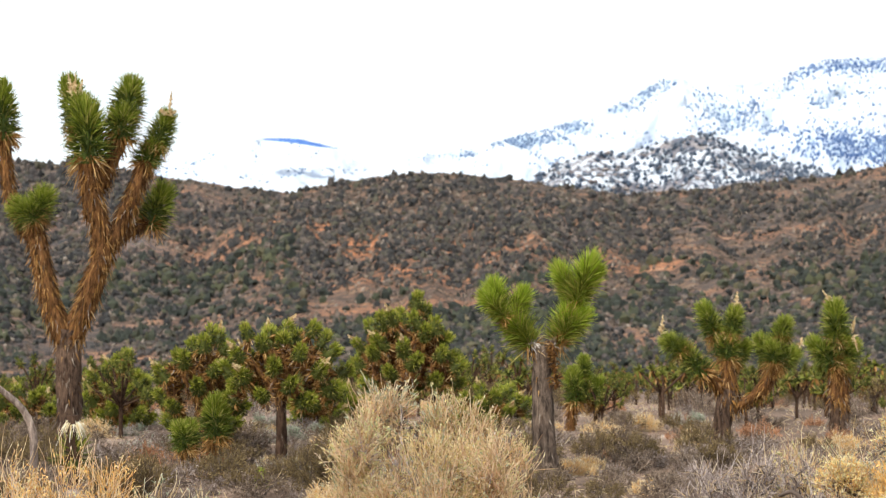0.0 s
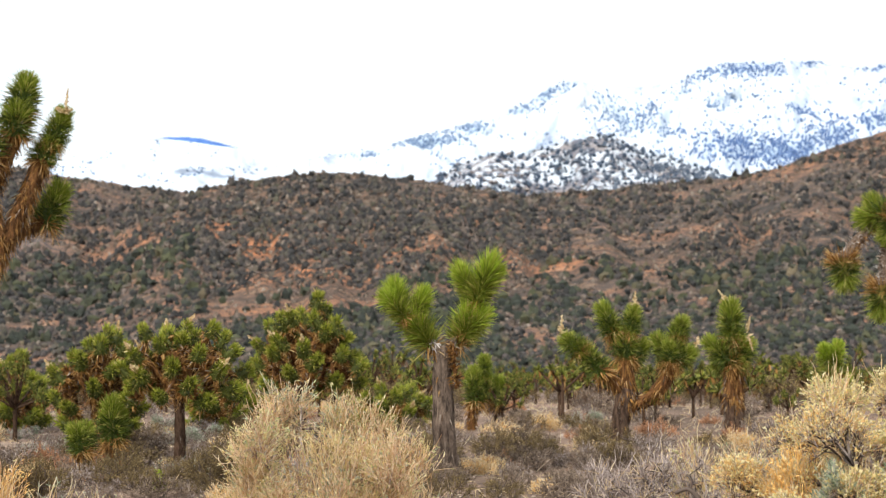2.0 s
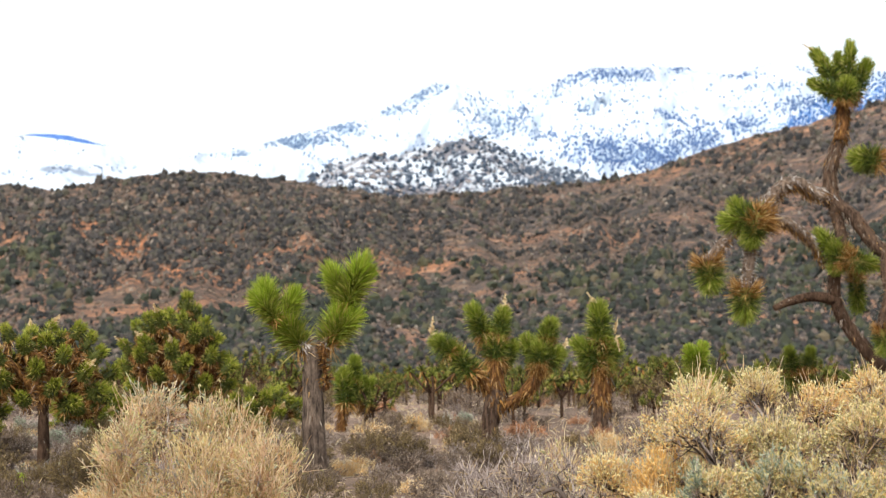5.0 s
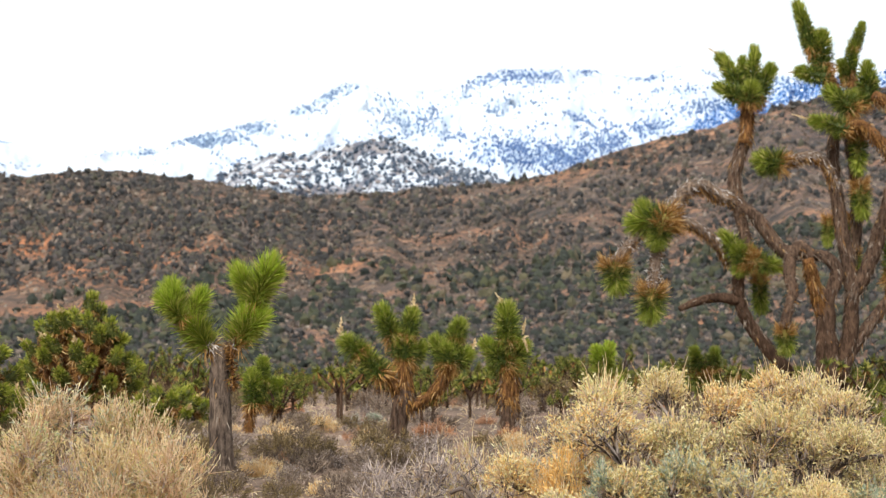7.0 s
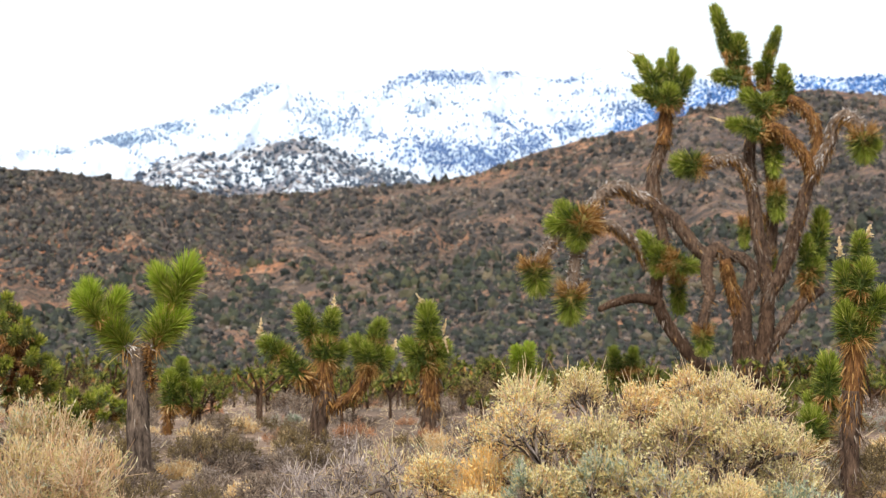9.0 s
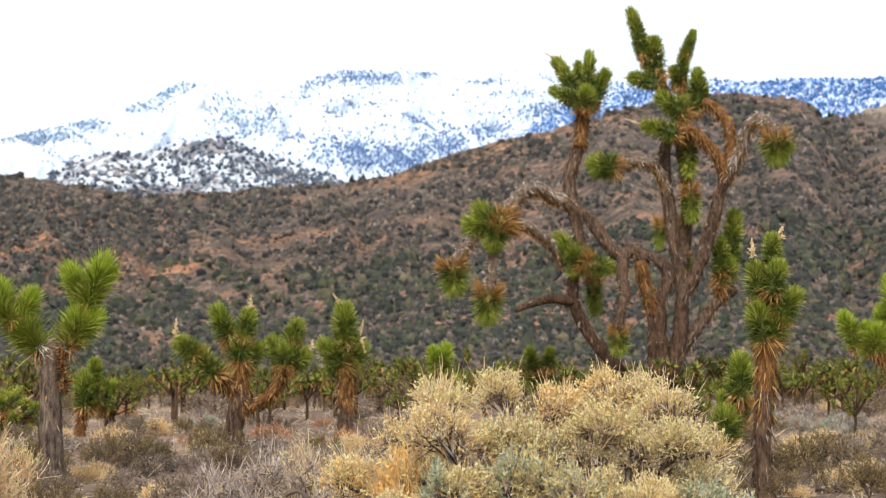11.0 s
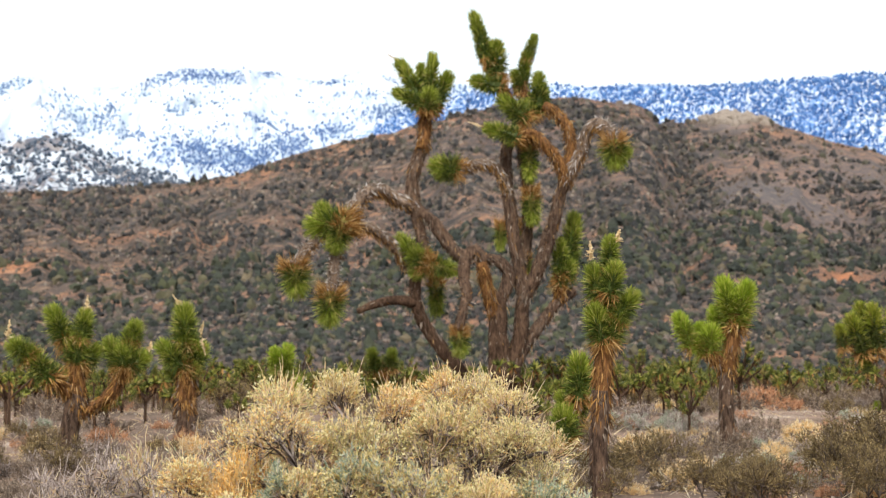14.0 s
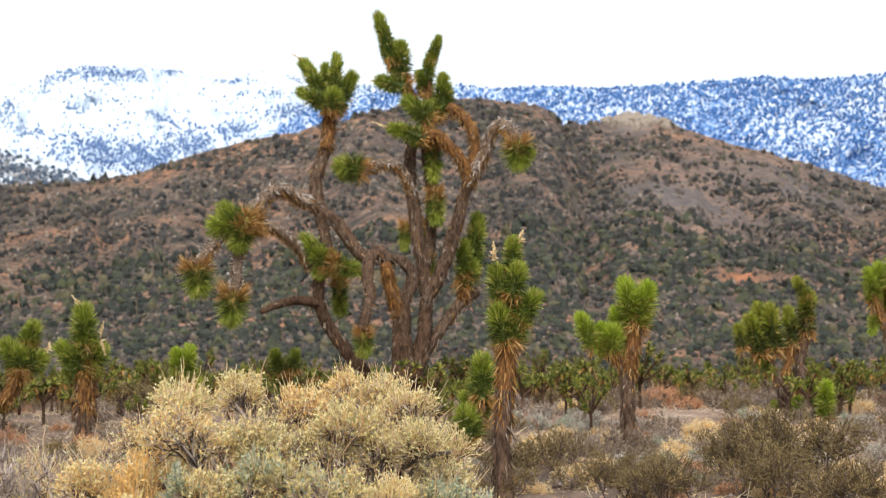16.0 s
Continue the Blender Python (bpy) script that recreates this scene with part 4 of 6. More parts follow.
flower_stalk(j, (0.04, -0.1, 4.01), (0.05, -0.1, 4.25))
flower_stalk(j, (0.08, -0.1, 3.99), (0.13, -0.1, 4.2))
flower_stalk(j, (1.08, -0.1, 3.85), (1.11, -0.1, 4.1))
flower_stalk(j, (1.08, -0.1, 3.81), (1.16, -0.1, 3.87))
flower_stalk(j, (1.03, -0.1, 3.82), (0.98, -0.1, 3.89))
limb(j, "branch", 0.119, 0.111, 0.90, (-0.02, 0, 1.33), (-0.16, 0.1, 1.68), (-0.26, 0.1, 2), (-0.33, 0.1, 2.31), (-0.37, 0.1, 2.58))
limb(j, "branch", 0.103, 0.095, 0.80, (-0.33, 0.1, 2.34), (-0.53, 0.2, 2.6), (-0.65, 0.2, 2.92), (-0.7, 0.2, 3.26), (-0.72, 0.2, 3.61))
rosette(j, (-0.72, 0.2, 3.58), (-0.76, 0.2, 4.22), 0.36)

j = joshua("joshua_tree", 3.80, 13.7, "fan", "young Joshua tree with forked trunk and bright lime green rosettes")
limb(j, "trunk", 0.160, 0.113, 0.06, (0.03, 0, -0.08), (0.02, 0, 0.27), (-0, 0, 0.58), (-0.01, 0, 0.9), (0, 0, 1.1), (0, 0, 1.25))
limb(j, "branch", 0.073, 0.065, 0.41, (-0.01, 0, 1.16), (-0.08, 0, 1.25), (-0.14, 0, 1.3))
limb(j, "branch", 0.080, 0.065, 0.41, (0.02, 0, 1.16), (0.1, 0, 1.26), (0.16, 0, 1.31))
limb(j, "branch", 0.025, 0.018, 0.95, (0.09, -0.08, 1.25), (0.11, -0.08, 1.05), (0.12, -0.08, 0.85))
rosette(j, (-0.11, 0, 1.26), (-0.39, 0, 1.63), 0.35)
rosette(j, (-0.37, 0, 1.54), (-0.47, 0, 1.89), 0.23)
rosette(j, (-0.35, -0.1, 1.52), (-0.57, -0.1, 1.76), 0.21)
rosette(j, (-0.28, 0.05, 1.49), (-0.13, 0.05, 1.8), 0.26)
rosette(j, (-0.18, 0.1, 1.31), (-0.31, 0.1, 1.49), 0.32)
rosette(j, (0.15, 0, 1.28), (0.3, 0, 1.66), 0.33)
rosette(j, (0.21, -0.05, 1.35), (0.45, -0.05, 1.59), 0.26)
rosette(j, (0.3, 0.1, 1.56), (0.29, 0.1, 1.88), 0.26)
rosette(j, (0.32, 0, 1.65), (0.49, 0, 2.11), 0.28)
rosette(j, (0.28, 0.1, 1.69), (0.13, 0.1, 2.03), 0.22)
rosette(j, (0.37, 0.05, 1.83), (0.58, 0.05, 1.98), 0.23)

j = joshua("joshua_tree", 10.62, 17.0, "deep", "low spreading Joshua tree with brown dead-leaf collars and dark green rosettes")
limb(j, "trunk", 0.162, 0.135, 0.20, (-0.06, 0, -0.52), (-0.04, 0, -0.01), (-0.02, 0, 0.27), (0.03, 0, 0.53), (0.07, 0, 0.69))
limb(j, "branch", 0.122, 0.108, 0.95, (0.06, 0, 0.53), (0.07, 0, 0.78), (0.06, 0, 1.01))
limb(j, "branch", 0.099, 0.090, 0.95, (0.05, 0, 0.62), (-0.1, -0.05, 0.8), (-0.25, -0.1, 0.93))
limb(j, "branch", 0.081, 0.072, 0.60, (0, 0, 0.37), (0.19, 0.05, 0.52), (0.42, 0.1, 0.64))
limb(j, "branch", 0.108, 0.099, 0.95, (0.38, 0.1, 0.61), (0.5, 0.1, 0.76), (0.56, 0.1, 0.96))
rosette(j, (0.06, 0, 1.04), (0.09, 0, 1.41), 0.32)
rosette(j, (0.02, 0.1, 1.16), (-0.09, 0.1, 1.45), 0.26)
rosette(j, (-0.07, 0.1, 1.31), (-0.24, 0.1, 1.69), 0.30)
rosette(j, (0.11, 0, 1.32), (0.17, 0, 1.65), 0.26)
rosette(j, (-0.21, -0.1, 0.88), (-0.51, -0.1, 1.23), 0.29)
rosette(j, (-0.46, -0.1, 1.12), (-0.68, -0.1, 1.31), 0.30)
rosette(j, (0.14, 0.1, 1), (0.32, 0.1, 1.25), 0.25)
rosette(j, (0.55, 0.1, 0.97), (0.39, 0.1, 1.33), 0.27)
rosette(j, (0.59, 0.1, 0.99), (0.68, 0.1, 1.43), 0.30)
rosette(j, (0.67, 0.1, 1.28), (0.72, 0.1, 1.53), 0.25)
rosette(j, (0.64, 0.05, 0.97), (0.87, 0.05, 1.16), 0.27)
rosette(j, (0.56, 0, 1), (0.54, 0, 1.25), 0.26)
flower_stalk(j, (-0.67, -0.1, 1.31), (-0.65, -0.1, 1.53))
flower_stalk(j, (0.17, 0, 1.6), (0.18, 0, 1.79))
flower_stalk(j, (0.85, 0, 1.15), (0.88, 0, 1.27))

j = joshua("joshua_tree", 14.74, 19.0, "deep", "single-stemmed Joshua tree with dry brown leaf skirt and dark rosettes")
limb(j, "trunk", 0.171, 0.161, 0.35, (0.05, 0, -0.58), (0.05, 0, -0.1), (0.03, 0, 0.25), (0.02, 0, 0.53))
limb(j, "branch", 0.166, 0.171, 0.95, (0.03, 0, 0.39), (0.04, 0, 0.67), (0.07, 0, 0.94))
rosette(j, (0.06, 0, 0.93), (0.03, 0, 1.4), 0.38)
rosette(j, (0.03, 0, 1.22), (0.01, 0, 1.74), 0.36)
rosette(j, (0.01, -0.1, 0.91), (-0.32, -0.1, 1.25), 0.33)
rosette(j, (-0.02, 0.1, 0.86), (-0.25, 0.1, 0.91), 0.30)
rosette(j, (0.1, 0, 0.93), (0.27, 0, 1.25), 0.35)
rosette(j, (0.08, -0.1, 0.88), (0.21, -0.1, 0.95), 0.29)
flower_stalk(j, (-0.03, 0, 1.68), (-0.13, 0, 1.83))
flower_stalk(j, (0.22, 0, 1.29), (0.26, 0, 1.5))
flower_stalk(j, (0.23, -0.2, 1.26), (0.28, -0.2, 1.07))

j = joshua("joshua_tree", 5.36, 20.0, "deep", "small Joshua tree with pale rosettes on a thin stem")
limb(j, "trunk", 0.090, 0.080, 0.90, (-0.26, 0, -0.67), (-0.21, 0, -0.21), (-0.16, 0, 0.16), (-0.1, 0, 0.46))
limb(j, "branch", 0.064, 0.058, 0.30, (0.12, 0.2, -0.53), (0.15, 0.2, -0.08), (0.18, 0.2, 0.19), (0.19, 0.2, 0.44))
rosette(j, (-0.11, 0, 0.37), (-0.13, 0, 0.86), 0.32)
rosette(j, (-0.02, 0.1, 0.7), (0.03, 0.1, 1.02), 0.26)
rosette(j, (0.19, 0.2, 0.33), (0.21, 0.2, 0.74), 0.29)
rosette(j, (-0, 0.1, 0.41), (0.05, 0.1, 0.8), 0.26)

j = joshua("joshua_tree", 30.57, 12.4, "deep", "slender Joshua tree with a frayed straw-brown collar of dead leaves")
limb(j, "trunk", 0.118, 0.105, 0.30, (0.07, 0, -0.26), (0.05, 0, 0.02), (0.02, 0, 0.39), (0.04, 0, 0.67), (0.05, 0, 0.9))
limb(j, "branch", 0.099, 0.105, 0.70, (0.04, 0, 0.67), (0.06, 0, 1), (0.08, 0, 1.35))
rosette(j, (0.07, -0.05, 1.31), (-0.02, -0.05, 1.63), 0.26)
rosette(j, (0.11, 0, 1.33), (0.23, 0, 1.57), 0.26)
rosette(j, (0.19, 0, 1.49), (0.35, 0, 1.74), 0.22)
rosette(j, (0.07, 0.1, 1.49), (0.1, 0.1, 1.8), 0.24)
rosette(j, (0.04, 0.1, 1.66), (-0.02, 0.1, 1.97), 0.23)
rosette(j, (0.12, 0, 1.7), (0.2, 0, 1.98), 0.23)
rosette(j, (0.13, 0.1, 1.91), (0.14, 0.1, 2.2), 0.18)
rosette(j, (0.08, 0.1, 1.3), (0.09, 0.1, 1.52), 0.28)
flower_stalk(j, (-0.03, 0, 1.98), (-0.03, 0, 2.14))
flower_stalk(j, (0.18, 0.1, 2.13), (0.22, 0.1, 2.24))

j = joshua("joshua_tree", 29.57, 15.0, "deep", "small Joshua tree with drooping green rosettes beside a taller one")
limb(j, "trunk", 0.072, 0.064, 0.70, (-0.01, 0, -0.18), (-0.03, 0, 0.04), (0, 0, 0.33), (0.09, 0, 0.69))
rosette(j, (0.09, 0, 0.72), (0.09, 0, 1.17), 0.30)
rosette(j, (0.04, 0.1, 0.52), (0.17, 0.1, 0.83), 0.26)
rosette(j, (-0.05, -0.1, 0.31), (-0.07, -0.1, 0.66), 0.33)
rosette(j, (0.02, 0.1, 0.46), (-0.11, 0.1, 0.78), 0.23)

j = joshua("joshua_tree", 35.42, 16.5, "lime", "Joshua tree with a side branch and bright green rosettes")
limb(j, "trunk", 0.118, 0.109, 0.20, (0.04, 0, -0.29), (0.03, 0, 0.08), (0.02, 0, 0.45), (0.02, 0, 0.76), (0.04, 0, 1.01))
limb(j, "branch", 0.109, 0.109, 0.95, (0.03, 0, 0.89), (0.08, 0, 1.2), (0.12, 0, 1.54))
limb(j, "branch", 0.096, 0.087, 0.95, (0.02, 0, 0.92), (-0.1, -0.05, 1.06), (-0.2, -0.1, 1.18))
rosette(j, (0.1, 0, 1.42), (-0.01, 0, 1.95), 0.30)
rosette(j, (0.14, 0, 1.43), (0.27, 0, 1.91), 0.31)
rosette(j, (0.09, 0.1, 1.47), (0.13, 0.1, 1.76), 0.29)
rosette(j, (-0.06, 0.1, 1.29), (-0.11, 0.1, 1.64), 0.24)
rosette(j, (-0.16, -0.1, 1.14), (-0.12, -0.1, 1.45), 0.30)
rosette(j, (-0.2, -0.1, 1.13), (-0.36, -0.1, 1.24), 0.28)
rosette(j, (-0.35, -0.1, 1.19), (-0.51, -0.1, 1.56), 0.24)
rosette(j, (-0.16, 0, 1.19), (-0.29, 0, 1.45), 0.23)

j = joshua("joshua_tree", 41.60, 23.0, "olive", "twin-stemmed Joshua tree with pale limbs and short green rosettes")
limb(j, "trunk", 0.122, 0.098, 0.30, (-0.06, 0, -0.29), (-0.09, 0, -0.03), (-0.15, 0, 0.39), (-0.29, 0, 0.73), (-0.46, 0, 0.97))
limb(j, "branch", 0.085, 0.073, 0.30, (-0.32, 0, 0.82), (-0.59, -0.1, 1.01), (-0.75, -0.2, 1.11))
limb(j, "branch", 0.091, 0.079, 0.60, (-0.18, 0, 0.48), (-0.03, 0.05, 0.81), (0.01, 0.1, 1.15))
limb(j, "branch", 0.122, 0.098, 0.30, (0.27, 0.1, -0.29), (0.23, 0.1, 0), (0.15, 0.1, 0.39), (0.12, 0.1, 0.81), (0.2, 0.1, 1.15), (0.24, 0.1, 1.45))
rosette(j, (-0.72, -0.2, 1.04), (-0.79, -0.2, 1.4), 0.24)
rosette(j, (-0.45, -0.1, 0.95), (-0.64, -0.1, 1.55), 0.31)
rosette(j, (-0.42, 0.1, 1.16), (-0.51, 0.1, 1.72), 0.28)
rosette(j, (-0.27, 0, 1), (-0.31, 0, 1.7), 0.34)
rosette(j, (0.05, 0.1, 1.1), (-0.06, 0.1, 1.65), 0.30)
rosette(j, (0.23, 0.1, 1.27), (0.21, 0.1, 1.94), 0.28)
rosette(j, (0.21, 0.1, 1.8), (0.06, 0.1, 2.1), 0.22)
rosette(j, (0.25, 0.1, 1.49), (0.31, 0.1, 1.88), 0.22)
rosette(j, (-0.36, -0.1, 0.68), (-0.47, -0.1, 0.87), 0.20)
rosette(j, (-0.04, 0.2, 0.9), (-0.07, 0.2, 1.1), 0.18)

j = joshua("joshua_sprout", 42.81, 22.0, "lime", "young unbranched Joshua tree sprout with upright green leaves")
limb(j, "trunk", 0.051, 0.051, 0.50, (-0.01, 0, -0.12), (-0.01, 0, 0.08))
rosette(j, (-0.01, 0, 0.05), (0.02, 0, 0.59), 0.27)

j = joshua("joshua_sprout", 42.32, 22.6, "lime", "young unbranched Joshua tree sprout with upright green leaves")
limb(j, "trunk", 0.053, 0.053, 0.50, (-0.01, 0, -0.13), (-0, 0, 0.08))
rosette(j, (-0.01, 0, 0.05), (0, 0, 0.56), 0.24)

j = joshua("joshua_sprout", 41.78, 22.4, "lime", "young unbranched Joshua tree sprout with upright green leaves")
limb(j, "trunk", 0.052, 0.052, 0.50, (-0.01, 0, -0.12), (-0.01, 0, 0.05))
rosette(j, (-0.01, 0, -0.01), (0, 0, 0.34), 0.22)

j = joshua("joshua_sprout", 40.95, 23.2, "lime", "young unbranched Joshua tree sprout with upright green leaves")
limb(j, "trunk", 0.054, 0.054, 0.50, (-0.01, 0, -0.13), (-0.01, 0, -0.01))
rosette(j, (-0.01, 0, -0.05), (0, 0, 0.23), 0.19)

j = joshua("joshua_tree", 44.91, 24.0, "lime", "Joshua tree with pale limbs and small bright rosettes")
limb(j, "trunk", 0.123, 0.101, 0.30, (0.13, 0, -0.26), (0.13, 0, 0.35), (0.11, 0, 0.96), (0.04, 0, 1.4))
limb(j, "branch", 0.089, 0.078, 0.80, (0.04, 0, 1.35), (-0.07, 0, 1.62), (-0.14, 0, 1.84))
limb(j, "branch", 0.089, 0.078, 0.80, (0.07, 0, 1.14), (0.17, 0, 1.66), (0.15, 0, 2.01))
rosette(j, (-0.12, 0, 1.75), (-0.21, 0, 2.26), 0.29)
rosette(j, (-0.1, 0.1, 1.79), (-0.04, 0.1, 2.35), 0.29)
rosette(j, (0.15, 0, 1.92), (0.15, 0, 2.45), 0.31)
rosette(j, (-0.04, 0.2, 1.62), (0.1, 0.2, 2.01), 0.29)
rosette(j, (-0.11, 0, 1.49), (-0.17, 0, 1.18), 0.22)

j = joshua("joshua_tree", 18.48, 21.0, "lime", "small Joshua tree with bright green tufts rising above the shrubs")
limb(j, "trunk", 0.068, 0.059, 0.50, (-0, 0, -0.07), (0, 0, 0.33), (-0, 0, 0.73))
rosette(j, (-0, 0, 0.69), (-0.13, 0, 1.12), 0.29)
rosette(j, (0, 0, 0.71), (0.1, 0, 1.17), 0.30)
rosette(j, (0.02, 0, 0.49), (0.24, 0, 0.71), 0.27)
rosette(j, (-0.02, 0.1, 0.48), (-0.16, 0.1, 0.63), 0.24)

j = joshua("joshua_tree", 22.28, 26.0, "deep", "small forked Joshua tree with two short green tufts")
limb(j, "trunk", 0.073, 0.061, 0.50, (-0.01, 0, -0.24), (0, 0, 0.25), (-0.09, 0, 0.64))
limb(j, "branch", 0.061, 0.048, 0.50, (0, 0, 0.25), (0.1, 0, 0.54), (0.16, 0, 0.69))
rosette(j, (-0.09, 0, 0.59), (-0.18, 0, 1.01), 0.28)
rosette(j, (0.16, 0, 0.64), (0.2, 0, 1.01), 0.28)
rosette(j, (-0.04, 0, 0.35), (-0.17, 0, 0.59), 0.26)

j = joshua("joshua_tree", -8.66, 15.0, "deep", "short Joshua tree with drooping dry leaves under green rosettes")
limb(j, "trunk", 0.077, 0.077, 0.90, (-0.03, 0, -0.14), (-0.02, 0, 0.13), (-0.01, 0, 0.39))
rosette(j, (-0.01, 0, 0.33), (-0.03, 0, 0.78), 0.31)
rosette(j, (0.01, 0.1, 0.35), (0.06, 0.1, 0.66), 0.25)

j = joshua("joshua_tree", -9.93, 14.5, "deep", "short Joshua tree with two green rosettes on a pale stem")
limb(j, "trunk", 0.068, 0.061, 0.80, (0.03, 0, -0.08), (0.03, 0, 0.16), (0.03, 0, 0.32))
rosette(j, (0.03, 0, 0.27), (-0.08, 0, 0.55), 0.24)
rosette(j, (0.04, 0.1, 0.26), (0.07, 0.1, 0.56), 0.23)

j = joshua("joshua_sprout", -7.04, 13.3, "lime", "young Joshua tree sprout beside an older trunk")
limb(j, "trunk", 0.031, 0.031, 0.30, (0, 0, -0.12), (0, 0, -0.02))
rosette(j, (0, 0, -0.05), (0, 0, 0.19), 0.14)


def crowned(az, far, height, width, heads, green, seed, label, size=0.3, trunk=0.11, split=0.42, droop=0.36):
    """A bushy tree: a short trunk that forks again and again into many small rosettes."""
    r = np.random.default_rng(seed)
    tree = joshua("joshua_tree", az, far, green, label)
    fork = np.array([r.normal() * 0.06, 0, height * split * 0.8])
    limb(tree, "trunk", trunk, trunk * 0.8, 0.08, (0, 0, -0.3), (0.03, 0, height * split * 0.4), tuple(fork))
    arms = max(5, heads // 8)
    rise = height - fork[2] - size * 0.5
    elbows = []
    for a in range(arms):
        turn = a * 2.4 + r.normal() * 0.3
        reach = width * 0.27 * math.sqrt((a + 0.6) / arms)
        elbow = fork + np.array([math.cos(turn) * reach, math.sin(turn) * reach * 0.8, rise * (0.5 - droop * 0.5 * a / arms)])
        limb(tree, "branch", trunk * 0.6, trunk * 0.42, 0.46, tuple(fork - np.array([0, 0, 0.1])), tuple((fork + elbow) / 2 + r.normal(size=3) * 0.04), tuple(elbow))
        elbows.append(elbow)
    elbows = np.array(elbows)
    for h in range(heads):
        up = 1 - (1 + droop) * (h + 0.5) / heads
        flat = math.sqrt(max(0.0, 1 - up * up))
        way = np.array([math.cos(h * 2.4) * flat, math.sin(h * 2.4) * flat * 0.8, up])
        tip = fork + way * np.array([width * 0.5, width * 0.5, rise]) * r.uniform(0.78, 1.08)
        lean = unit(way * np.array([1, 1, 0.6]) + np.array([0, 0, 0.55]) + r.normal(size=3) * 0.18)
        base = tip - lean * size * r.uniform(0.85, 1.15)
        start = elbows[np.argmin(((elbows - base) ** 2).sum(1))]
        limb(tree, "branch", trunk * 0.4, trunk * 0.34, 0.46, tuple(start), tuple((start + base) / 2 - np.array([0, 0, 0.04])), tuple(base))
        rosette(tree, tuple(base), tuple(tip), size * r.uniform(0.66, 0.9), 340)
        if up > 0.25 and r.random() < 0.35:
            flower_stalk(tree, tuple(tip - lean * 0.06), tuple(tip + lean * 0.07))
    return tree


crowned(-6.35, 14.6, 1.72, 1.42, 32, "olive", 1, "bushy many-headed Joshua tree with a bare lower trunk", 0.20, 0.085, 0.60, 0.1)
crowned(-9.3, 15.5, 1.66, 1.15, 28, "olive", 2, "dense Joshua tree with small crowded green rosettes", 0.20, 0.08, 0.5, 0.3)
crowned(-1.75, 19.0, 1.95, 1.65, 36, "olive", 3, "broad dense Joshua tree with dark green rosettes", 0.25, 0.11, 0.5, 0.1)
crowned(-12.3, 21.0, 1.25, 1.2, 24, "olive", 4, "low bushy Joshua tree behind a tall one", 0.26, 0.08, 0.35)
crowned(-15.4, 22.0, 0.8, 1.3, 18, "olive", 5, "low wide Joshua tree among brown shrubs", 0.26, 0.08, 0.3)
crowned(-4.6, 20.5, 0.85, 1.3, 20, "olive", 6, "low Joshua tree with brown dry leaf skirts", 0.26, 0.08, 0.3)
crowned(1.9, 21.0, 0.8, 1.4, 20, "olive", 7, "low Joshua tree with brown dry leaf skirts", 0.26, 0.08, 0.3)


def far_tree(seed, height, heads):
    """A small far-off tree: one trunk mesh and one crown mesh."""
    r = np.random.default_rng(seed)
    fork = np.array([0, 0, height * 0.4])
    wood = [limb_shape([(0, 0, -0.3), (0.02, 0, height * 0.2), tuple(fork)], 0.085, 0.06, 6, 0.15)[:2]]
    leaf, dry = [], []
    for k in range(heads):
        turn = k * 2.4
        reach = height * 0.32 * math.sqrt((k + 0.4) / heads)
        base = np.array([math.cos(turn) * reach, math.sin(turn) * reach, height * r.uniform(0.5, 0.88) - reach * 0.2])
        wood.append(limb_shape([tuple(fork - (0, 0, 0.1)), tuple((fork + base) / 2 + (0, 0, -0.05)), tuple(base)], 0.04, 0.035, 5, 0.2)[:2])
        v, f, idx = rosette_shape(0.85, 52, r, 0.085)
        tilt = Vector((base[0] * 0.5, base[1] * 0.5, 0.6)).to_track_quat("Z", "Y").to_matrix()
        leaf.append((v @ np.array(tilt).T * 0.46 + base - (0, 0, 0.08), f))
        n = 22
        hang = blades(base + spread(n, r) * 0.05, np.array([[0, 0, -1.0]]) + spread(n, r) * 0.5, 0.22, 0.03, np.array([[0, 0, -0.1]]), r)
        dry.append(hang)
    ob = new("joshua_tree")
    tagged(ob, "far-off Joshua tree with small yellow-green rosettes", "tree", "far Joshua trees")
    part("trunk", mesh_of("trunk", *join(wood), [BARK], smooth=True), ob)
    part("crown", mesh_of("crown", *join(leaf), [LEAF["far"]]), ob)["kind"] = "stuff"
    part("leaf_skirt", mesh_of("leaf_skirt", *join(dry), [DEAD]), ob, "hanging dry brown leaves")["kind"] = "stuff"
    return ob


def stand(ob, x, y, turn, size, sink=0.05):
    """The pose of a thing that stands on the ground."""
    return pose(x, y, float(land(x, y)) - sink, 0, 0, turn) @ Matrix.Diagonal((size, size, size, 1))


def place(ob, x, y, turn, size, first):
    m = stand(ob, x, y, turn, size)
    if first:
        ob.matrix_basis = m
        return ob
    c = copy_thing(ob, m)
    c.scale = (size, size, size)
    return c


far_protos = [far_tree(300 + k, h, n) for k, (h, n) in enumerate([(2.3, 7), (2.8, 12), (1.9, 5), (3.2, 16), (2.1, 9)])]
r = np.random.default_rng(12)
used = set()
for k in range(135):
    az = r.uniform(-19, 48)
    d = r.uniform(44, 125)
    p = int(r.integers(len(far_protos)))
    place(far_protos[p], d * math.sin(radians(az)), d * math.cos(radians(az)), r.uniform(0, 360), r.uniform(0.32, 0.62), p not in used)
    used.add(p)


for k in range(130):
    az, d = r.uniform(-19, 48), 18.5 + 22 * r.random() ** 0.8
    p = int(r.integers(len(far_protos)))
    place(far_protos[p], d * math.sin(radians(az)), d * math.cos(radians(az)), r.uniform(0, 360), r.uniform(0.27, 0.42), False)


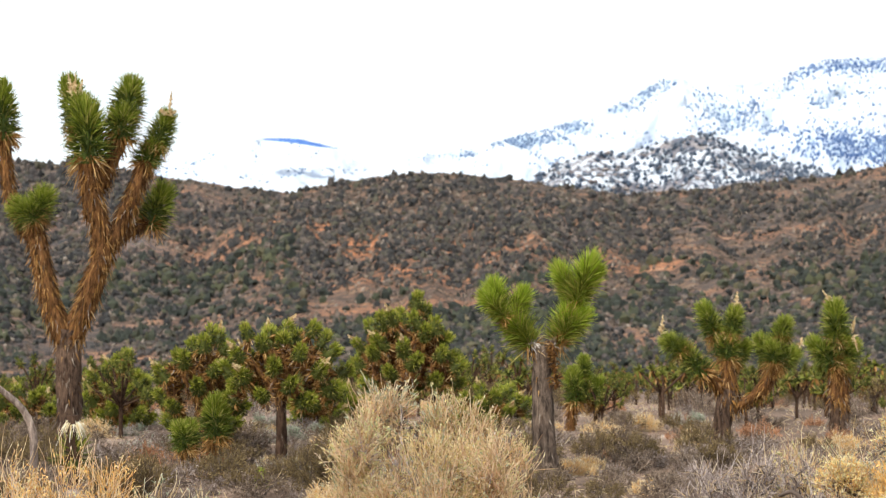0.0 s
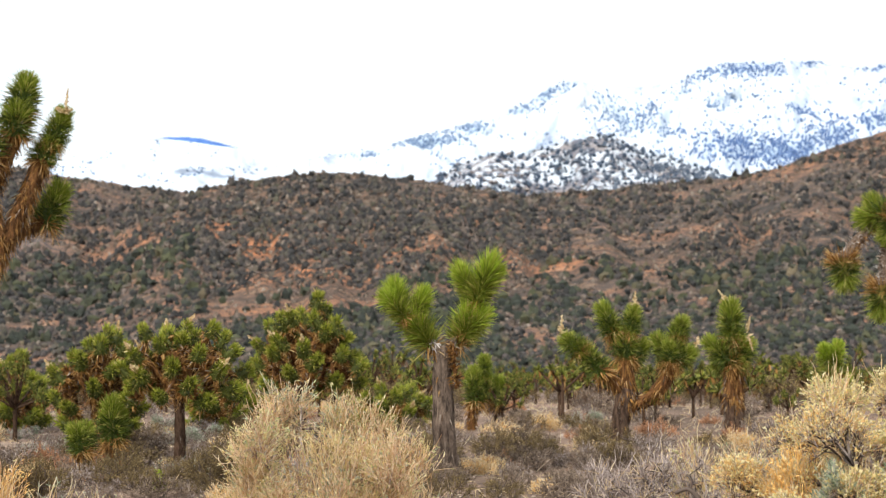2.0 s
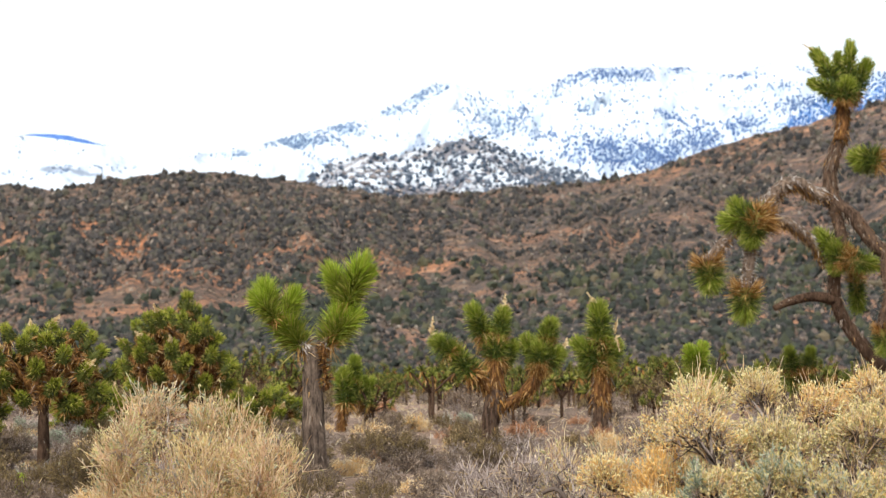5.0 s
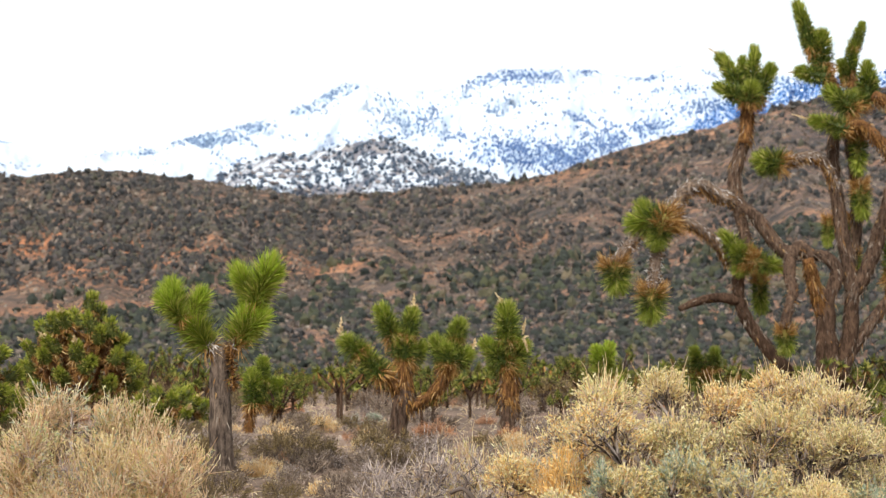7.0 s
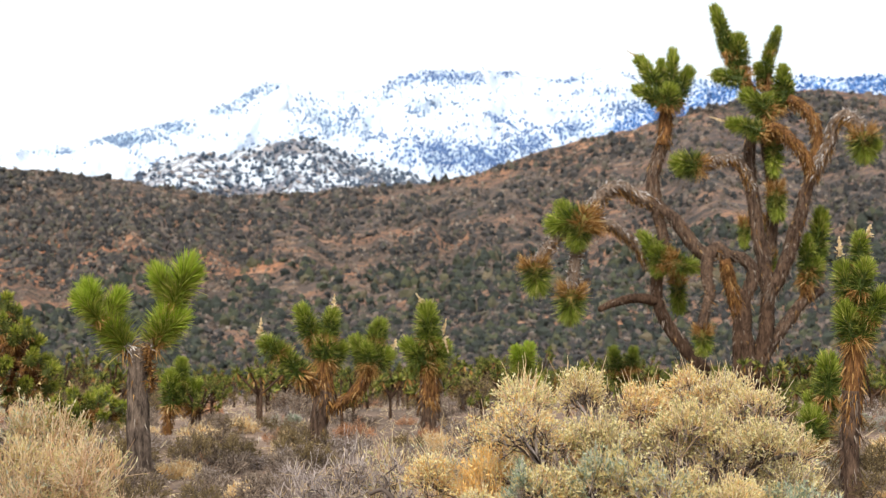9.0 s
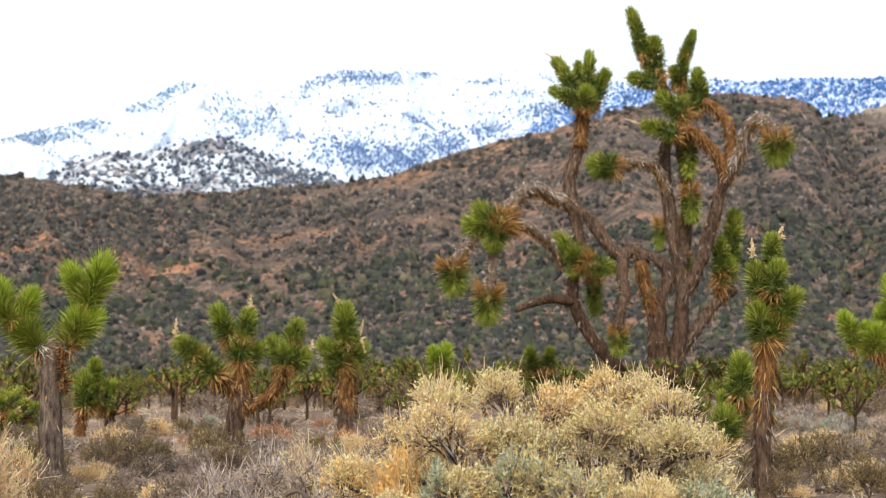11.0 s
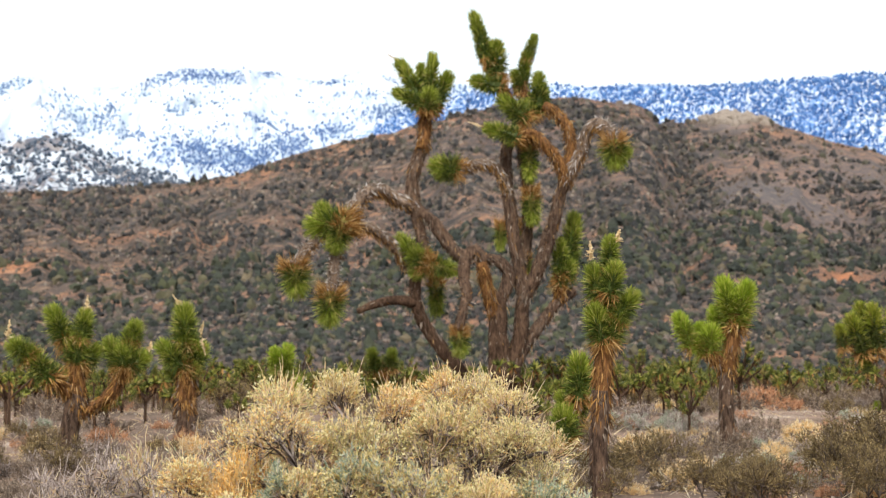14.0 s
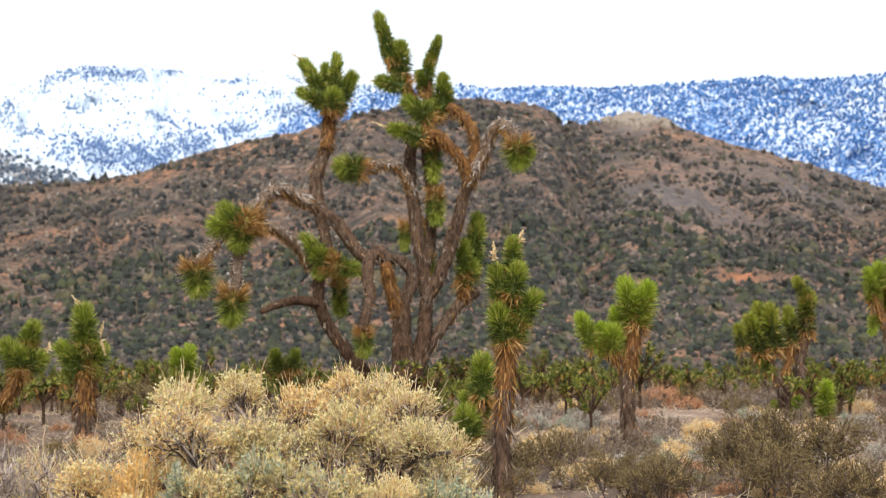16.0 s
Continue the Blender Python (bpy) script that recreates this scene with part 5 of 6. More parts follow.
def far_woodland(count, seed):
    """The belt of small trees before the hills, joined into one mesh."""
    r = np.random.default_rng(seed)
    leaf, dry, wood = [], [], []
    for k in range(count):
        az, d = radians(r.uniform(-20, 49)), 22 + 93 * r.random() ** 1.3
        foot = np.array([d * math.sin(az), d * math.cos(az), 0])
        foot[2] = float(land(foot[0], foot[1]))
        tall = r.uniform(0.55, 1.05)
        heads = int(r.integers(3, 8))
        tips = []
        for h in range(heads):
            turn = h * 2.4 + k
            reach = tall * 0.36 * math.sqrt((h + 0.3) / heads)
            tips.append(foot + np.array([math.cos(turn) * reach, math.sin(turn) * reach, tall * r.uniform(0.55, 0.85)]))
        tips = np.array(tips)
        fork = foot + np.array([0, 0, tall * 0.38])
        wood.append(tubes(foot[None] - np.array([0, 0, 0.05]), fork[None] + np.array([0, 0, 0.03]), 0.028, 0.022, 5))
        wood.append(tubes(np.repeat(fork[None], heads, 0), tips, 0.017, 0.015, 4))
        at = np.repeat(tips, 26, 0)
        way = spread(len(at), r) + np.array([0, 0, 0.45])
        leaf.append(blades(at, way, r.uniform(0.09, 0.16, len(at)), 0.035, np.array([[0, 0, 0.0]]), r))
        at = np.repeat(tips, 5, 0)
        dry.append(blades(at, spread(len(at), r) * 0.6 - np.array([0, 0, 1.0]), 0.16, 0.03, np.array([[0, 0, 0.0]]), r))
    lv, lf = join(leaf)
    dv, df = join(dry)
    wv, wf = join(wood)
    v, f = join([(lv, lf), (dv, df), (wv, wf)])
    idx = np.concatenate([np.zeros(len(lf), dtype=int), np.ones(len(df), dtype=int), np.full(len(wf), 2)])
    return tagged(new("far_woodland", mesh_of("far_woodland", v, f, [LEAF["far"], DEAD, BARK], idx)), "belt of small yellow-green Joshua trees before the hills", "trees", kind="stuff")


far_woodland(620, 404)

# ---- shrubs ----
def arcs(start, end, bow, n):
    """n + 1 points along bent lines from start to end."""
    t = np.linspace(0, 1, n + 1)[None, :, None]
    return start[:, None] * (1 - t) + end[:, None] * t + bow[:, None] * (t * (1 - t)) * 4


def chain(pts, r0, r1, sides=3):
    n, m, _ = pts.shape
    t = np.linspace(0, 1, m)
    rad = r0 + (r1 - r0) * t
    return tubes(pts[:, :-1].reshape(-1, 3), pts[:, 1:].reshape(-1, 3), np.tile(rad[:-1], n), np.tile(rad[1:], n), sides)


def lobe(u, d, high, wide, r, mains, subs, twigs, twig=0.0014, twig_len=0.12, leaves=4, leaf=(0.022, 0.006), fine=1, stalks=0, low=0.15, stem_r=0.009, rough=False, wild=0.5, lift=0.4, upright=0.9, shell=0.2, seeds=0.0, wisps=0):
    """One rounded head of a shrub on its own stem: woody stems, twigs, leaves and stray stalks, as (verts, triangles)."""
    tall = wide * upright
    mid = np.array([u, d, high - tall])
    fork = np.array([u * 0.85, d * 0.85, max(0.05, high - tall * 1.75)])
    foot = np.array([u * 0.35, d * 0.35, -0.03]) + r.normal(size=3) * np.array([0.05, 0.05, 0])
    wood = [chain(arcs(foot[None], fork[None], r.normal(size=(1, 3)) * 0.04, 5), stem_r * 1.3, stem_r * 0.8, 5)]
    way = spread(mains, r)
    way[:, 2] = np.abs(way[:, 2]) * 1.1 - 0.15 + low
    way = unit(way)
    size = np.array([wide, wide, tall])
    end = mid + way * size * r.uniform(0.45, 1.0, (mains, 1))
    stem = arcs(np.repeat(fork[None], mains, 0), end, spread(mains, r) * 0.10 * wide, 2 if rough else 5)
    wood.append(chain(stem, stem_r * 0.6, stem_r * 0.25, 3))
    k = np.repeat(np.arange(mains), subs)
    n = len(k)
    at = r.integers(1, 3, n) if rough else r.integers(2, 6, n)
    start = stem[k, at]
    way2 = unit(way[k] + r.normal(size=(n, 3)) * 0.5)
    goal = mid + way2 * size * r.uniform(0.5, 1.1, (n, 1))
    sub = arcs(start, goal, spread(n, r) * 0.06 * wild, 3)
    wood.append(chain(sub[:, ::3] if rough else sub, stem_r * 0.26, stem_r * 0.15, 3))
    k2 = np.repeat(np.arange(n), twigs)
    m = len(k2)
    t = r.random(m) * (1 - shell) + shell
    seg = np.clip((t * 3).astype(int), 0, 2)
    start = sub[k2, seg] + (sub[k2, seg + 1] - sub[k2, seg]) * (t * 3 - seg)[:, None]
    way3 = unit(unit((start - mid) / size) * 0.75 + np.array([0, 0, lift]) + r.normal(size=(m, 3)) * wild)
    long = r.uniform(0.5, 1.2, m) * twig_len
    tip = start + way3 * long[:, None]
    tw = chain(arcs(start, tip, spread(m, r) * 0.1 * twig_len, fine), twig, twig * 0.5, 3)
    if rough:
        tw = blades(start, way3, long, twig * 2.6, np.array([[0, 0, 0.0]]), r)
    out = {"wood": join(wood), "twigs": tw}
    if leaves:
        k3 = np.repeat(np.arange(m), leaves)
        q = len(k3)
        s = r.uniform(0.35, 1.05, (q, 1))
        at3 = start[k3] + (tip - start)[k3] * s
        out["leaves"] = blades(at3, way3[k3] + r.normal(size=(q, 3)) * 0.6, r.uniform(0.6, 1.3, q) * leaf[0], leaf[1], np.array([[0, 0, 0.0]]), r)
    if seeds:
        k4 = np.where(r.random(m) < seeds)[0]
        k4 = np.repeat(k4, 3)
        out["seeds"] = blades(tip[k4] + r.normal(size=(len(k4), 3)) * 0.003, way3[k4] + r.normal(size=(len(k4), 3)) * 0.8, 0.012, 0.0055, np.array([[0, 0, 0.0]]), r)
    if stalks:
        top = unit(r.normal(size=(stalks, 3)) + np.array([0, 0, 1.1]))
        top[:, 2] = np.abs(top[:, 2])
        s0 = mid + top * size * 0.85
        s1 = s0 + (unit(top + np.array([0, 0, 0.9]) + r.normal(size=(stalks, 3)) * 0.25)) * r.uniform(0.5, 1.7, (stalks, 1)) * wide * 0.75
        if wisps:
            way4 = unit(r.normal(size=(wisps, 3)) * np.array([0.45, 0.45, 0.2]) + np.array([0, 0, 0.9]))
            w0 = mid + spread(wisps, r) * size * np.array([0.7, 0.7, 0.9]) - np.array([0, 0, 0.35 * tall])
            s0 = np.concatenate([s0, w0])
            s1 = np.concatenate([s1, w0 + way4 * r.uniform(0.07, 0.2, (wisps, 1))])
        out["stalks"] = chain(arcs(s0, s1, spread(len(s0), r) * 0.015, 3), 0.0019, 0.0009, 3)
    return out


def heads_of(tops, seed, depth=0.3, drop=0.2, floor=0.45, rows=2):
    """Fills a shrub below its given top heads with lower ones in front, behind and between."""
    r = np.random.default_rng(seed)
    out = list(tops)
    for u, d, h, w in tops:
        for k in range(rows):
            out.append((u + r.normal() * 0.07, d - depth * r.uniform(0.4, 1.0), max(floor, h - drop * (k * 1.15 + r.uniform(0.6, 1.1))), w * r.uniform(0.75, 1.05)))
    return out


def bush(name, az, far, lobes, mats, label, seed, category="shrub", **kw):
    """A shrub of several domes round the point at that bearing and distance."""
    r = np.random.default_rng(seed)
    ob = new(name)
    ob.matrix_world = bearing(az, far, float(land(far * math.sin(radians(az)), far * math.cos(radians(az)))))
    made = [lobe(u, d, h, w, r, **kw) for u, d, h, w in lobes]
    for key, part_name in (("wood", "wood"), ("twigs", "twig_tangle"), ("leaves", "foliage"), ("seeds", "seed_fluff"), ("stalks", "stalk_tuft")):
        pieces = [m[key] for m in made if key in m]
        if not pieces:
            continue
        v, f = join(pieces)
        choice = mats[key]
        idx = None
        if len(choice) > 1:
            per = {"wood": 6, "twigs": 3 if kw.get("rough") else 6, "leaves": 3, "seeds": 9, "stalks": 18}[key]
            idx = []
            for piece in pieces:
                n = len(piece[1])
                main = r.integers(0, len(choice))
                own = np.where(r.random(n // per + 1) < 0.5, main, r.integers(0, len(choice), n // per + 1))
                idx.append(np.repeat(own, per)[:n])
            idx = np.concatenate(idx)
        part(part_name, mesh_of(part_name, v, f, choice, idx), ob)["kind"] = "stuff"
    return tagged(ob, label, category)


SEED = fibre("seed_head_pale_yellow", [(0, (0.82, 0.68, 0.28)), (1, (0.98, 0.92, 0.62))], 0.5, 0.7)
RABBIT = {"wood": [WOOD, WOOD, GREY_TWIG], "twigs": [STRAW, GREY_TWIG, PINK_STRAW], "leaves": [PALE_LEAF, OLIVE_LEAF, PALE_LEAF, PALE_GREEN, GOLD, OLIVE_LEAF], "seeds": [SEED], "stalks": [STRAW, PINK_STRAW, STRAW]}
SAGE = {"wood": [WOOD, GREY_TWIG], "twigs": [STRAW, GREY_TWIG], "leaves": [SAGE_LEAF, SAGE_LEAF, PALE_LEAF], "stalks": [STRAW]}
STRAWY = {"wood": [GREY_TWIG, STRAW, PINK_STRAW], "twigs": [STRAW, PINK_STRAW, PINK_STRAW], "leaves": [PALE_GREEN, OLIVE_LEAF, PALE_LEAF, STRAW, SAGE_LEAF], "seeds": [SEED], "stalks": [STRAW, PINK_STRAW]}
BARE = {"wood": [WOOD, WOOD, GREY_TWIG], "twigs": [GREY_TWIG, GREY_TWIG, STRAW], "leaves": [SAGE_LEAF], "stalks": [GREY_TWIG]}
NEAR = dict(mains=8, subs=6, twigs=8, twig=0.0016, twig_len=0.075, leaves=4, leaf=(0.019, 0.0036), stalks=24, stem_r=0.014, seeds=0.6, wild=0.45, lift=0.5, wisps=10, shell=0.5, low=0.38)
FINE = dict(mains=6, subs=5, twigs=5, twig=0.0014, twig_len=0.10, leaves=3, leaf=(0.020, 0.0056), stalks=18, wisps=30, wild=0.6, lift=0.9, upright=1.7, shell=0.4, seeds=0.07)

# the two large golden shrubs in front, the low grey ones between and beside them
golden = bush("rabbitbrush", 23.2, 6.5, heads_of([(-0.52, 0, 1.24, 0.13), (-0.27, 0.1, 1.24, 0.125), (-0.02, 0.06, 1.19, 0.12), (0.22, 0.12, 1.25, 0.125), (0.47, -0.02, 1.18, 0.14), (0.62, 0.05, 0.98, 0.12), (-0.70, 0.05, 1.04, 0.11), (-0.40, -0.2, 1.03, 0.12), (-0.14, -0.2, 1.04, 0.13), (0.12, -0.22, 1.0, 0.14), (0.34, -0.24, 1.01, 0.13), (0.36, 0.15, 1.22, 0.11), (0.56, -0.25, 0.9, 0.13), (-0.6, -0.25, 0.9, 0.12)], 1, 0.45, 0.17, rows=1),
     RABBIT, "large pale golden rabbitbrush shrub with pale yellow seed heads", 21, **NEAR)
for k, (r0, points) in enumerate([(0.011, [(-0.40, -0.12, 0.78), (-0.43, -0.14, 0.90), (-0.455, -0.12, 1.0), (-0.49, -0.1, 1.08)]), (0.008, [(-0.44, -0.13, 0.95), (-0.41, -0.15, 1.01), (-0.38, -0.14, 1.06)]),
                                  (0.009, [(-0.62, -0.2, 0.80), (-0.55, -0.22, 0.85), (-0.46, -0.2, 0.91)]), (0.012, [(0.36, -0.24, 0.74), (0.44, -0.26, 0.86), (0.52, -0.24, 0.93), (0.62, -0.2, 0.95)]), (0.008, [(0.50, -0.25, 0.92), (0.53, -0.26, 1.0), (0.58, -0.24, 1.05)])]):
    v, f, _, _ = limb_shape(points, r0, r0 * 0.6, 7, 0.03, 60 + k)
    part("bare_stem", mesh_of("bare_stem", v, f, [WOOD], smooth=True), golden, "dark gnarled bare stem")
bush("sagebrush", 23.6, 5.85, [(-0.50, 0, 0.92, 0.09), (-0.22, 0.02, 0.95, 0.09), (-0.10, 0.05, 0.98, 0.09), (0.02, 0, 0.93, 0.10), (-0.34, 0.0, 0.88, 0.09), (0.50, 0.05, 0.86, 0.09), (0.62, 0.1, 0.82, 0.1)],
     SAGE, "grey-green leafy sagebrush growing against a golden shrub", 22, **{**NEAR, "leaves": 6, "leaf": (0.022, 0.0065), "stalks": 3, "seeds": 0.0, "wisps": 4, "twigs": 8, "mains": 6, "lift": 1.0, "wild": 0.3, "upright": 1.4, "low": 0.1})
bush("dry_shrub", 16.4, 6.8, heads_of([(-0.35, 0, 0.94, 0.13), (-0.12, 0.1, 0.96, 0.14), (0.12, 0.1, 0.97, 0.13), (0.32, 0.05, 1.0, 0.13)], 2, 0.3, 0.16),
     STRAWY, "straw-coloured dry shrub with orange grassy tufts", 23, **FINE)
dead = bush("dead_shrub", 12.0, 6.6, heads_of([(-0.22, 0, 0.86, 0.13), (-0.02, 0, 0.93, 0.14), (0.2, 0.05, 0.90, 0.14)], 3, 0.2, 0.14),
     BARE, "bare grey shrub of tangled dead twigs", 24, **{**FINE, "leaves": 0, "wisps": 0, "twig_len": 0.06, "twigs": 13, "stem_r": 0.010, "wild": 1.1, "stalks": 8, "seeds": 0.0, "upright": 1.0})
for k, (r0, points) in enumerate([(0.013, [(0.2, -0.25, 0.68), (0.16, -0.25, 0.76), (0.12, -0.25, 0.79), (0.07, -0.25, 0.77)]), (0.007, [(0.13, -0.25, 0.78), (0.14, -0.25, 0.82), (0.12, -0.25, 0.85)]), (0.008, [(0.32, -0.2, 0.73), (0.31, -0.2, 0.79), (0.32, -0.2, 0.84)])]):
    v, f, _, _ = limb_shape(points, r0, r0 * 0.6, 7, 0.03, 70 + k)
    part("bare_stem", mesh_of("bare_stem", v, f, [WOOD], smooth=True), dead, "dark gnarled bare stem")
bush("golden_grass", 17.1, 6.2, [(0, 0, 0.98, 0.085), (0.07, 0.04, 0.86, 0.07), (-0.07, 0.02, 0.86, 0.07), (0.02, -0.06, 0.8, 0.08)], {"wood": [STRAW], "twigs": [GOLD, GOLD, STRAW], "leaves": [GOLD], "stalks": [GOLD, STRAW]},
     "orange-gold tuft of dry grass among shrubs", 29, **{**FINE, "leaves": 2, "seeds": 0.0, "wild": 0.4, "lift": 1.2, "upright": 2.2})
bush("rabbitbrush", -0.35, 6.6, heads_of([(-0.31, 0.02, 1.09, 0.07), (-0.26, 0.05, 1.14, 0.07), (-0.18, 0.05, 1.15, 0.065), (0.0, 0.08, 1.09, 0.08), (0.08, 0.04, 1.1, 0.1), (0.17, 0.02, 1.08, 0.1), (0.27, 0.0, 1.0, 0.1), (0.36, 0.02, 0.9, 0.1), (-0.38, 0, 0.88, 0.1), (-0.12, -0.1, 0.94, 0.12), (0.1, -0.1, 0.95, 0.12)], 4, 0.48, 0.17),
     STRAWY, "rounded straw-coloured shrub with fine dry twigs and yellow tips", 25, **FINE)
bush("dry_shrub", -15.4, 7.2, heads_of([(-0.4, 0, 0.91, 0.18), (-0.12, 0, 0.90, 0.16), (0.12, 0.0, 0.88, 0.16), (0.33, 0.1, 0.84, 0.13)], 5, 0.3, 0.15),
     {**STRAWY, "twigs": [STRAW, GOLD, RUST_TWIG], "leaves": [GOLD, PALE_LEAF, PINK_STRAW, GOLD]}, "low tan shrub of fine dry twigs", 26, **FINE)
bush("sagebrush", -10.8, 6.7, [(0, 0, 0.74, 0.12), (0.16, 0.05, 0.68, 0.1), (-0.12, 0, 0.66, 0.1)], SAGE, "pale grey-green sagebrush sprig", 27, **{**FINE, "leaves": 4, "seeds": 0.0})

# shrubs on the flat, each kind built once and then copied
SHRUB_KINDS = [
    ("blackbrush", {"wood": [WOOD], "twigs": [OLIVE_TWIG], "leaves": [OLIVE_TWIG]}, "olive-brown blackbrush shrub with dense fine twigs", 0.62, 0.5),
    ("burro_bush", {"wood": [WOOD], "twigs": [BROWN_TWIG], "leaves": [BROWN_TWIG]}, "purplish brown leafless shrub", 0.5, 0.5),
    ("grey_shrub", {"wood": [WOOD], "twigs": [GREY_TWIG], "leaves": [BROWN_TWIG]}, "grey-brown twiggy shrub with pale stems", 0.45, 0.45),
    ("rust_shrub", {"wood": [WOOD], "twigs": [RUST_TWIG], "leaves": [RUST_TWIG]}, "low rust-coloured dry shrub", 0.38, 0.42),
    ("dry_grass", {"wood": [STRAW], "twigs": [STRAW, GOLD], "leaves": [STRAW]}, "tuft of pale dry grass", 0.38, 0.4),
]
protos = []
SPARSE = dict(mains=5, subs=3, twigs=4, twig=0.0045, twig_len=0.13, leaves=2, leaf=(0.05, 0.016), fine=1, low=0.05, rough=True)
DENSE = dict(mains=5, subs=4, twigs=5, twig=0.0032, twig_len=0.11, leaves=3, leaf=(0.035, 0.011), fine=1, low=0.05, rough=True)
for k, (nm, mats, label, high, wide) in enumerate(SHRUB_KINDS * 2):
    ob = bush(nm, 0, 10, [(0, 0, high, wide * 0.6), (wide * 0.55, 0.1, high * 0.8, wide * 0.42), (-wide * 0.5, 0.05, high * 0.85, wide * 0.45), (0.05, -wide * 0.5, high * 0.75, wide * 0.45), (-0.05, wide * 0.5, high * 0.8, wide * 0.42)], mats, label, 500 + k, **(DENSE if k < 5 else SPARSE))
    ob["group"] = "desert shrubs on the flat"
    protos.append(ob)
r = np.random.default_rng(31)
used = set()


def shrub(kind, az, d, size, turn):
    x, y = d * math.sin(radians(az)), d * math.cos(radians(az))
    place(protos[kind], x, y, turn, size, kind not in used)
    used.add(kind)


fine_brush = bush("blackbrush", 40, 13, [(0, 0, 0.6, 0.3), (0.28, 0.1, 0.5, 0.22), (-0.26, 0.05, 0.53, 0.23), (0.05, -0.25, 0.46, 0.23), (-0.05, 0.25, 0.5, 0.21)], SHRUB_KINDS[0][1], SHRUB_KINDS[0][2], 520,
                  mains=7, subs=7, twigs=7, twig=0.0022, twig_len=0.075, leaves=5, leaf=(0.02, 0.007), fine=1, low=0.05, rough=True)
fine_brush["group"] = "desert shrubs on the flat"
protos.append(fine_brush)
mound = bush("sage_mound", 36, 16, [(0, 0, 0.34, 0.26), (0.26, 0.08, 0.28, 0.2), (-0.24, 0.05, 0.3, 0.2), (0.05, -0.22, 0.26, 0.2)], {"wood": [GREY_TWIG], "twigs": [SAGE_LEAF, GREY_TWIG], "leaves": [GREY_TWIG, SAGE_LEAF]},
             "low rounded grey-green sage mound", 521, mains=6, subs=5, twigs=6, twig=0.003, twig_len=0.08, leaves=4, leaf=(0.03, 0.010), fine=1, low=0.05, rough=True)
mound["group"] = "desert shrubs on the flat"
protos.append(mound)
# the dark brown shrubs at the pan's end
for az, d, size in [(39.8, 13.6, 1.1), (41.5, 13.3, 1.3), (37.0, 11.6, 0.85), (35.4, 12.0, 0.8), (43.9, 11.2, 0.9), (40.6, 12.4, 0.9)]:
    shrub(10, az, d, size, az * 50)
for az, d, size in [(-11.8, 12.0, 1.0), (-4.7, 13.0, 0.9), (-3.4, 14.5, 1.0)]:
    shrub(10, az, d, size * 0.9, az * 50)
for k in range(520):
    az = r.uniform(-18.5, 47)
    d = 12.0 + 31 * r.random() ** 1.35
    if d < 12.5 and 33 < az < 45:
        continue
    kind = int(r.choice(5, p=[0.28, 0.34, 0.18, 0.10, 0.10]))
    shrub(kind + 5 * (d > 21), az, d, r.uniform(0.55, 1.0) * (0.62 if d < 14 else 0.75), r.uniform(0, 360))


for k in range(210):
    az, d = r.uniform(-18.5, 47), r.uniform(11.8, 21)
    shrub(int(r.choice(5, p=[0.2, 0.25, 0.27, 0.13, 0.15])), az, d, r.uniform(0.36, 0.62), r.uniform(0, 360))


for k in range(130):
    az, d = r.uniform(-18.5, 47), r.uniform(24, 50)
    shrub(5 + int(r.choice(4, p=[0.42, 0.44, 0.06, 0.08])), az, d, r.uniform(0.7, 1.25), r.uniform(0, 360))


# low shrubs that cover the soil between the nearer trees
for k, (az, d) in enumerate([(33.6, 16.2), (34.5, 17.4), (35.2, 15.6), (35.6, 19.0), (36.3, 16.8), (36.9, 18.4), (37.6, 16.2), (38.2, 19.4), (38.8, 17.2), (34.0, 19.6), (33.0, 14.6), (40.1, 18.0),
                             (-12.6, 16.0), (-11.6, 14.8), (-10.7, 16.6), (-9.8, 13.6), (-9.0, 14.2), (-7.9, 15.9), (-5.2, 15.4), (-4.2, 16.8), (-3.1, 13.9), (-2.2, 16.2), (0.9, 16.4), (2.4, 15.8), (3.6, 17.5), (5.0, 14.4), (6.3, 16.6), (8.0, 15.2), (10.0, 16.4)]):
    shrub((2, 4, 1, 2, 0, 1)[k % 6], az, d, 0.62 + 0.18 * math.sin(k * 2.7), k * 77.0)


# pale sage and straw on the open soil
for k in range(46):
    az, d = r.uniform(31.5, 47) if k % 2 else r.uniform(-18, 31), r.uniform(13.5, 23)
    shrub(11, az, d, r.uniform(0.45, 0.85), r.uniform(0, 360))
for k in range(34):
    az, d = r.uniform(31.5, 47) if k % 3 else r.uniform(-18, 31), r.uniform(12.2, 22)
    shrub(4, az, d, r.uniform(0.4, 0.75), r.uniform(0, 360))


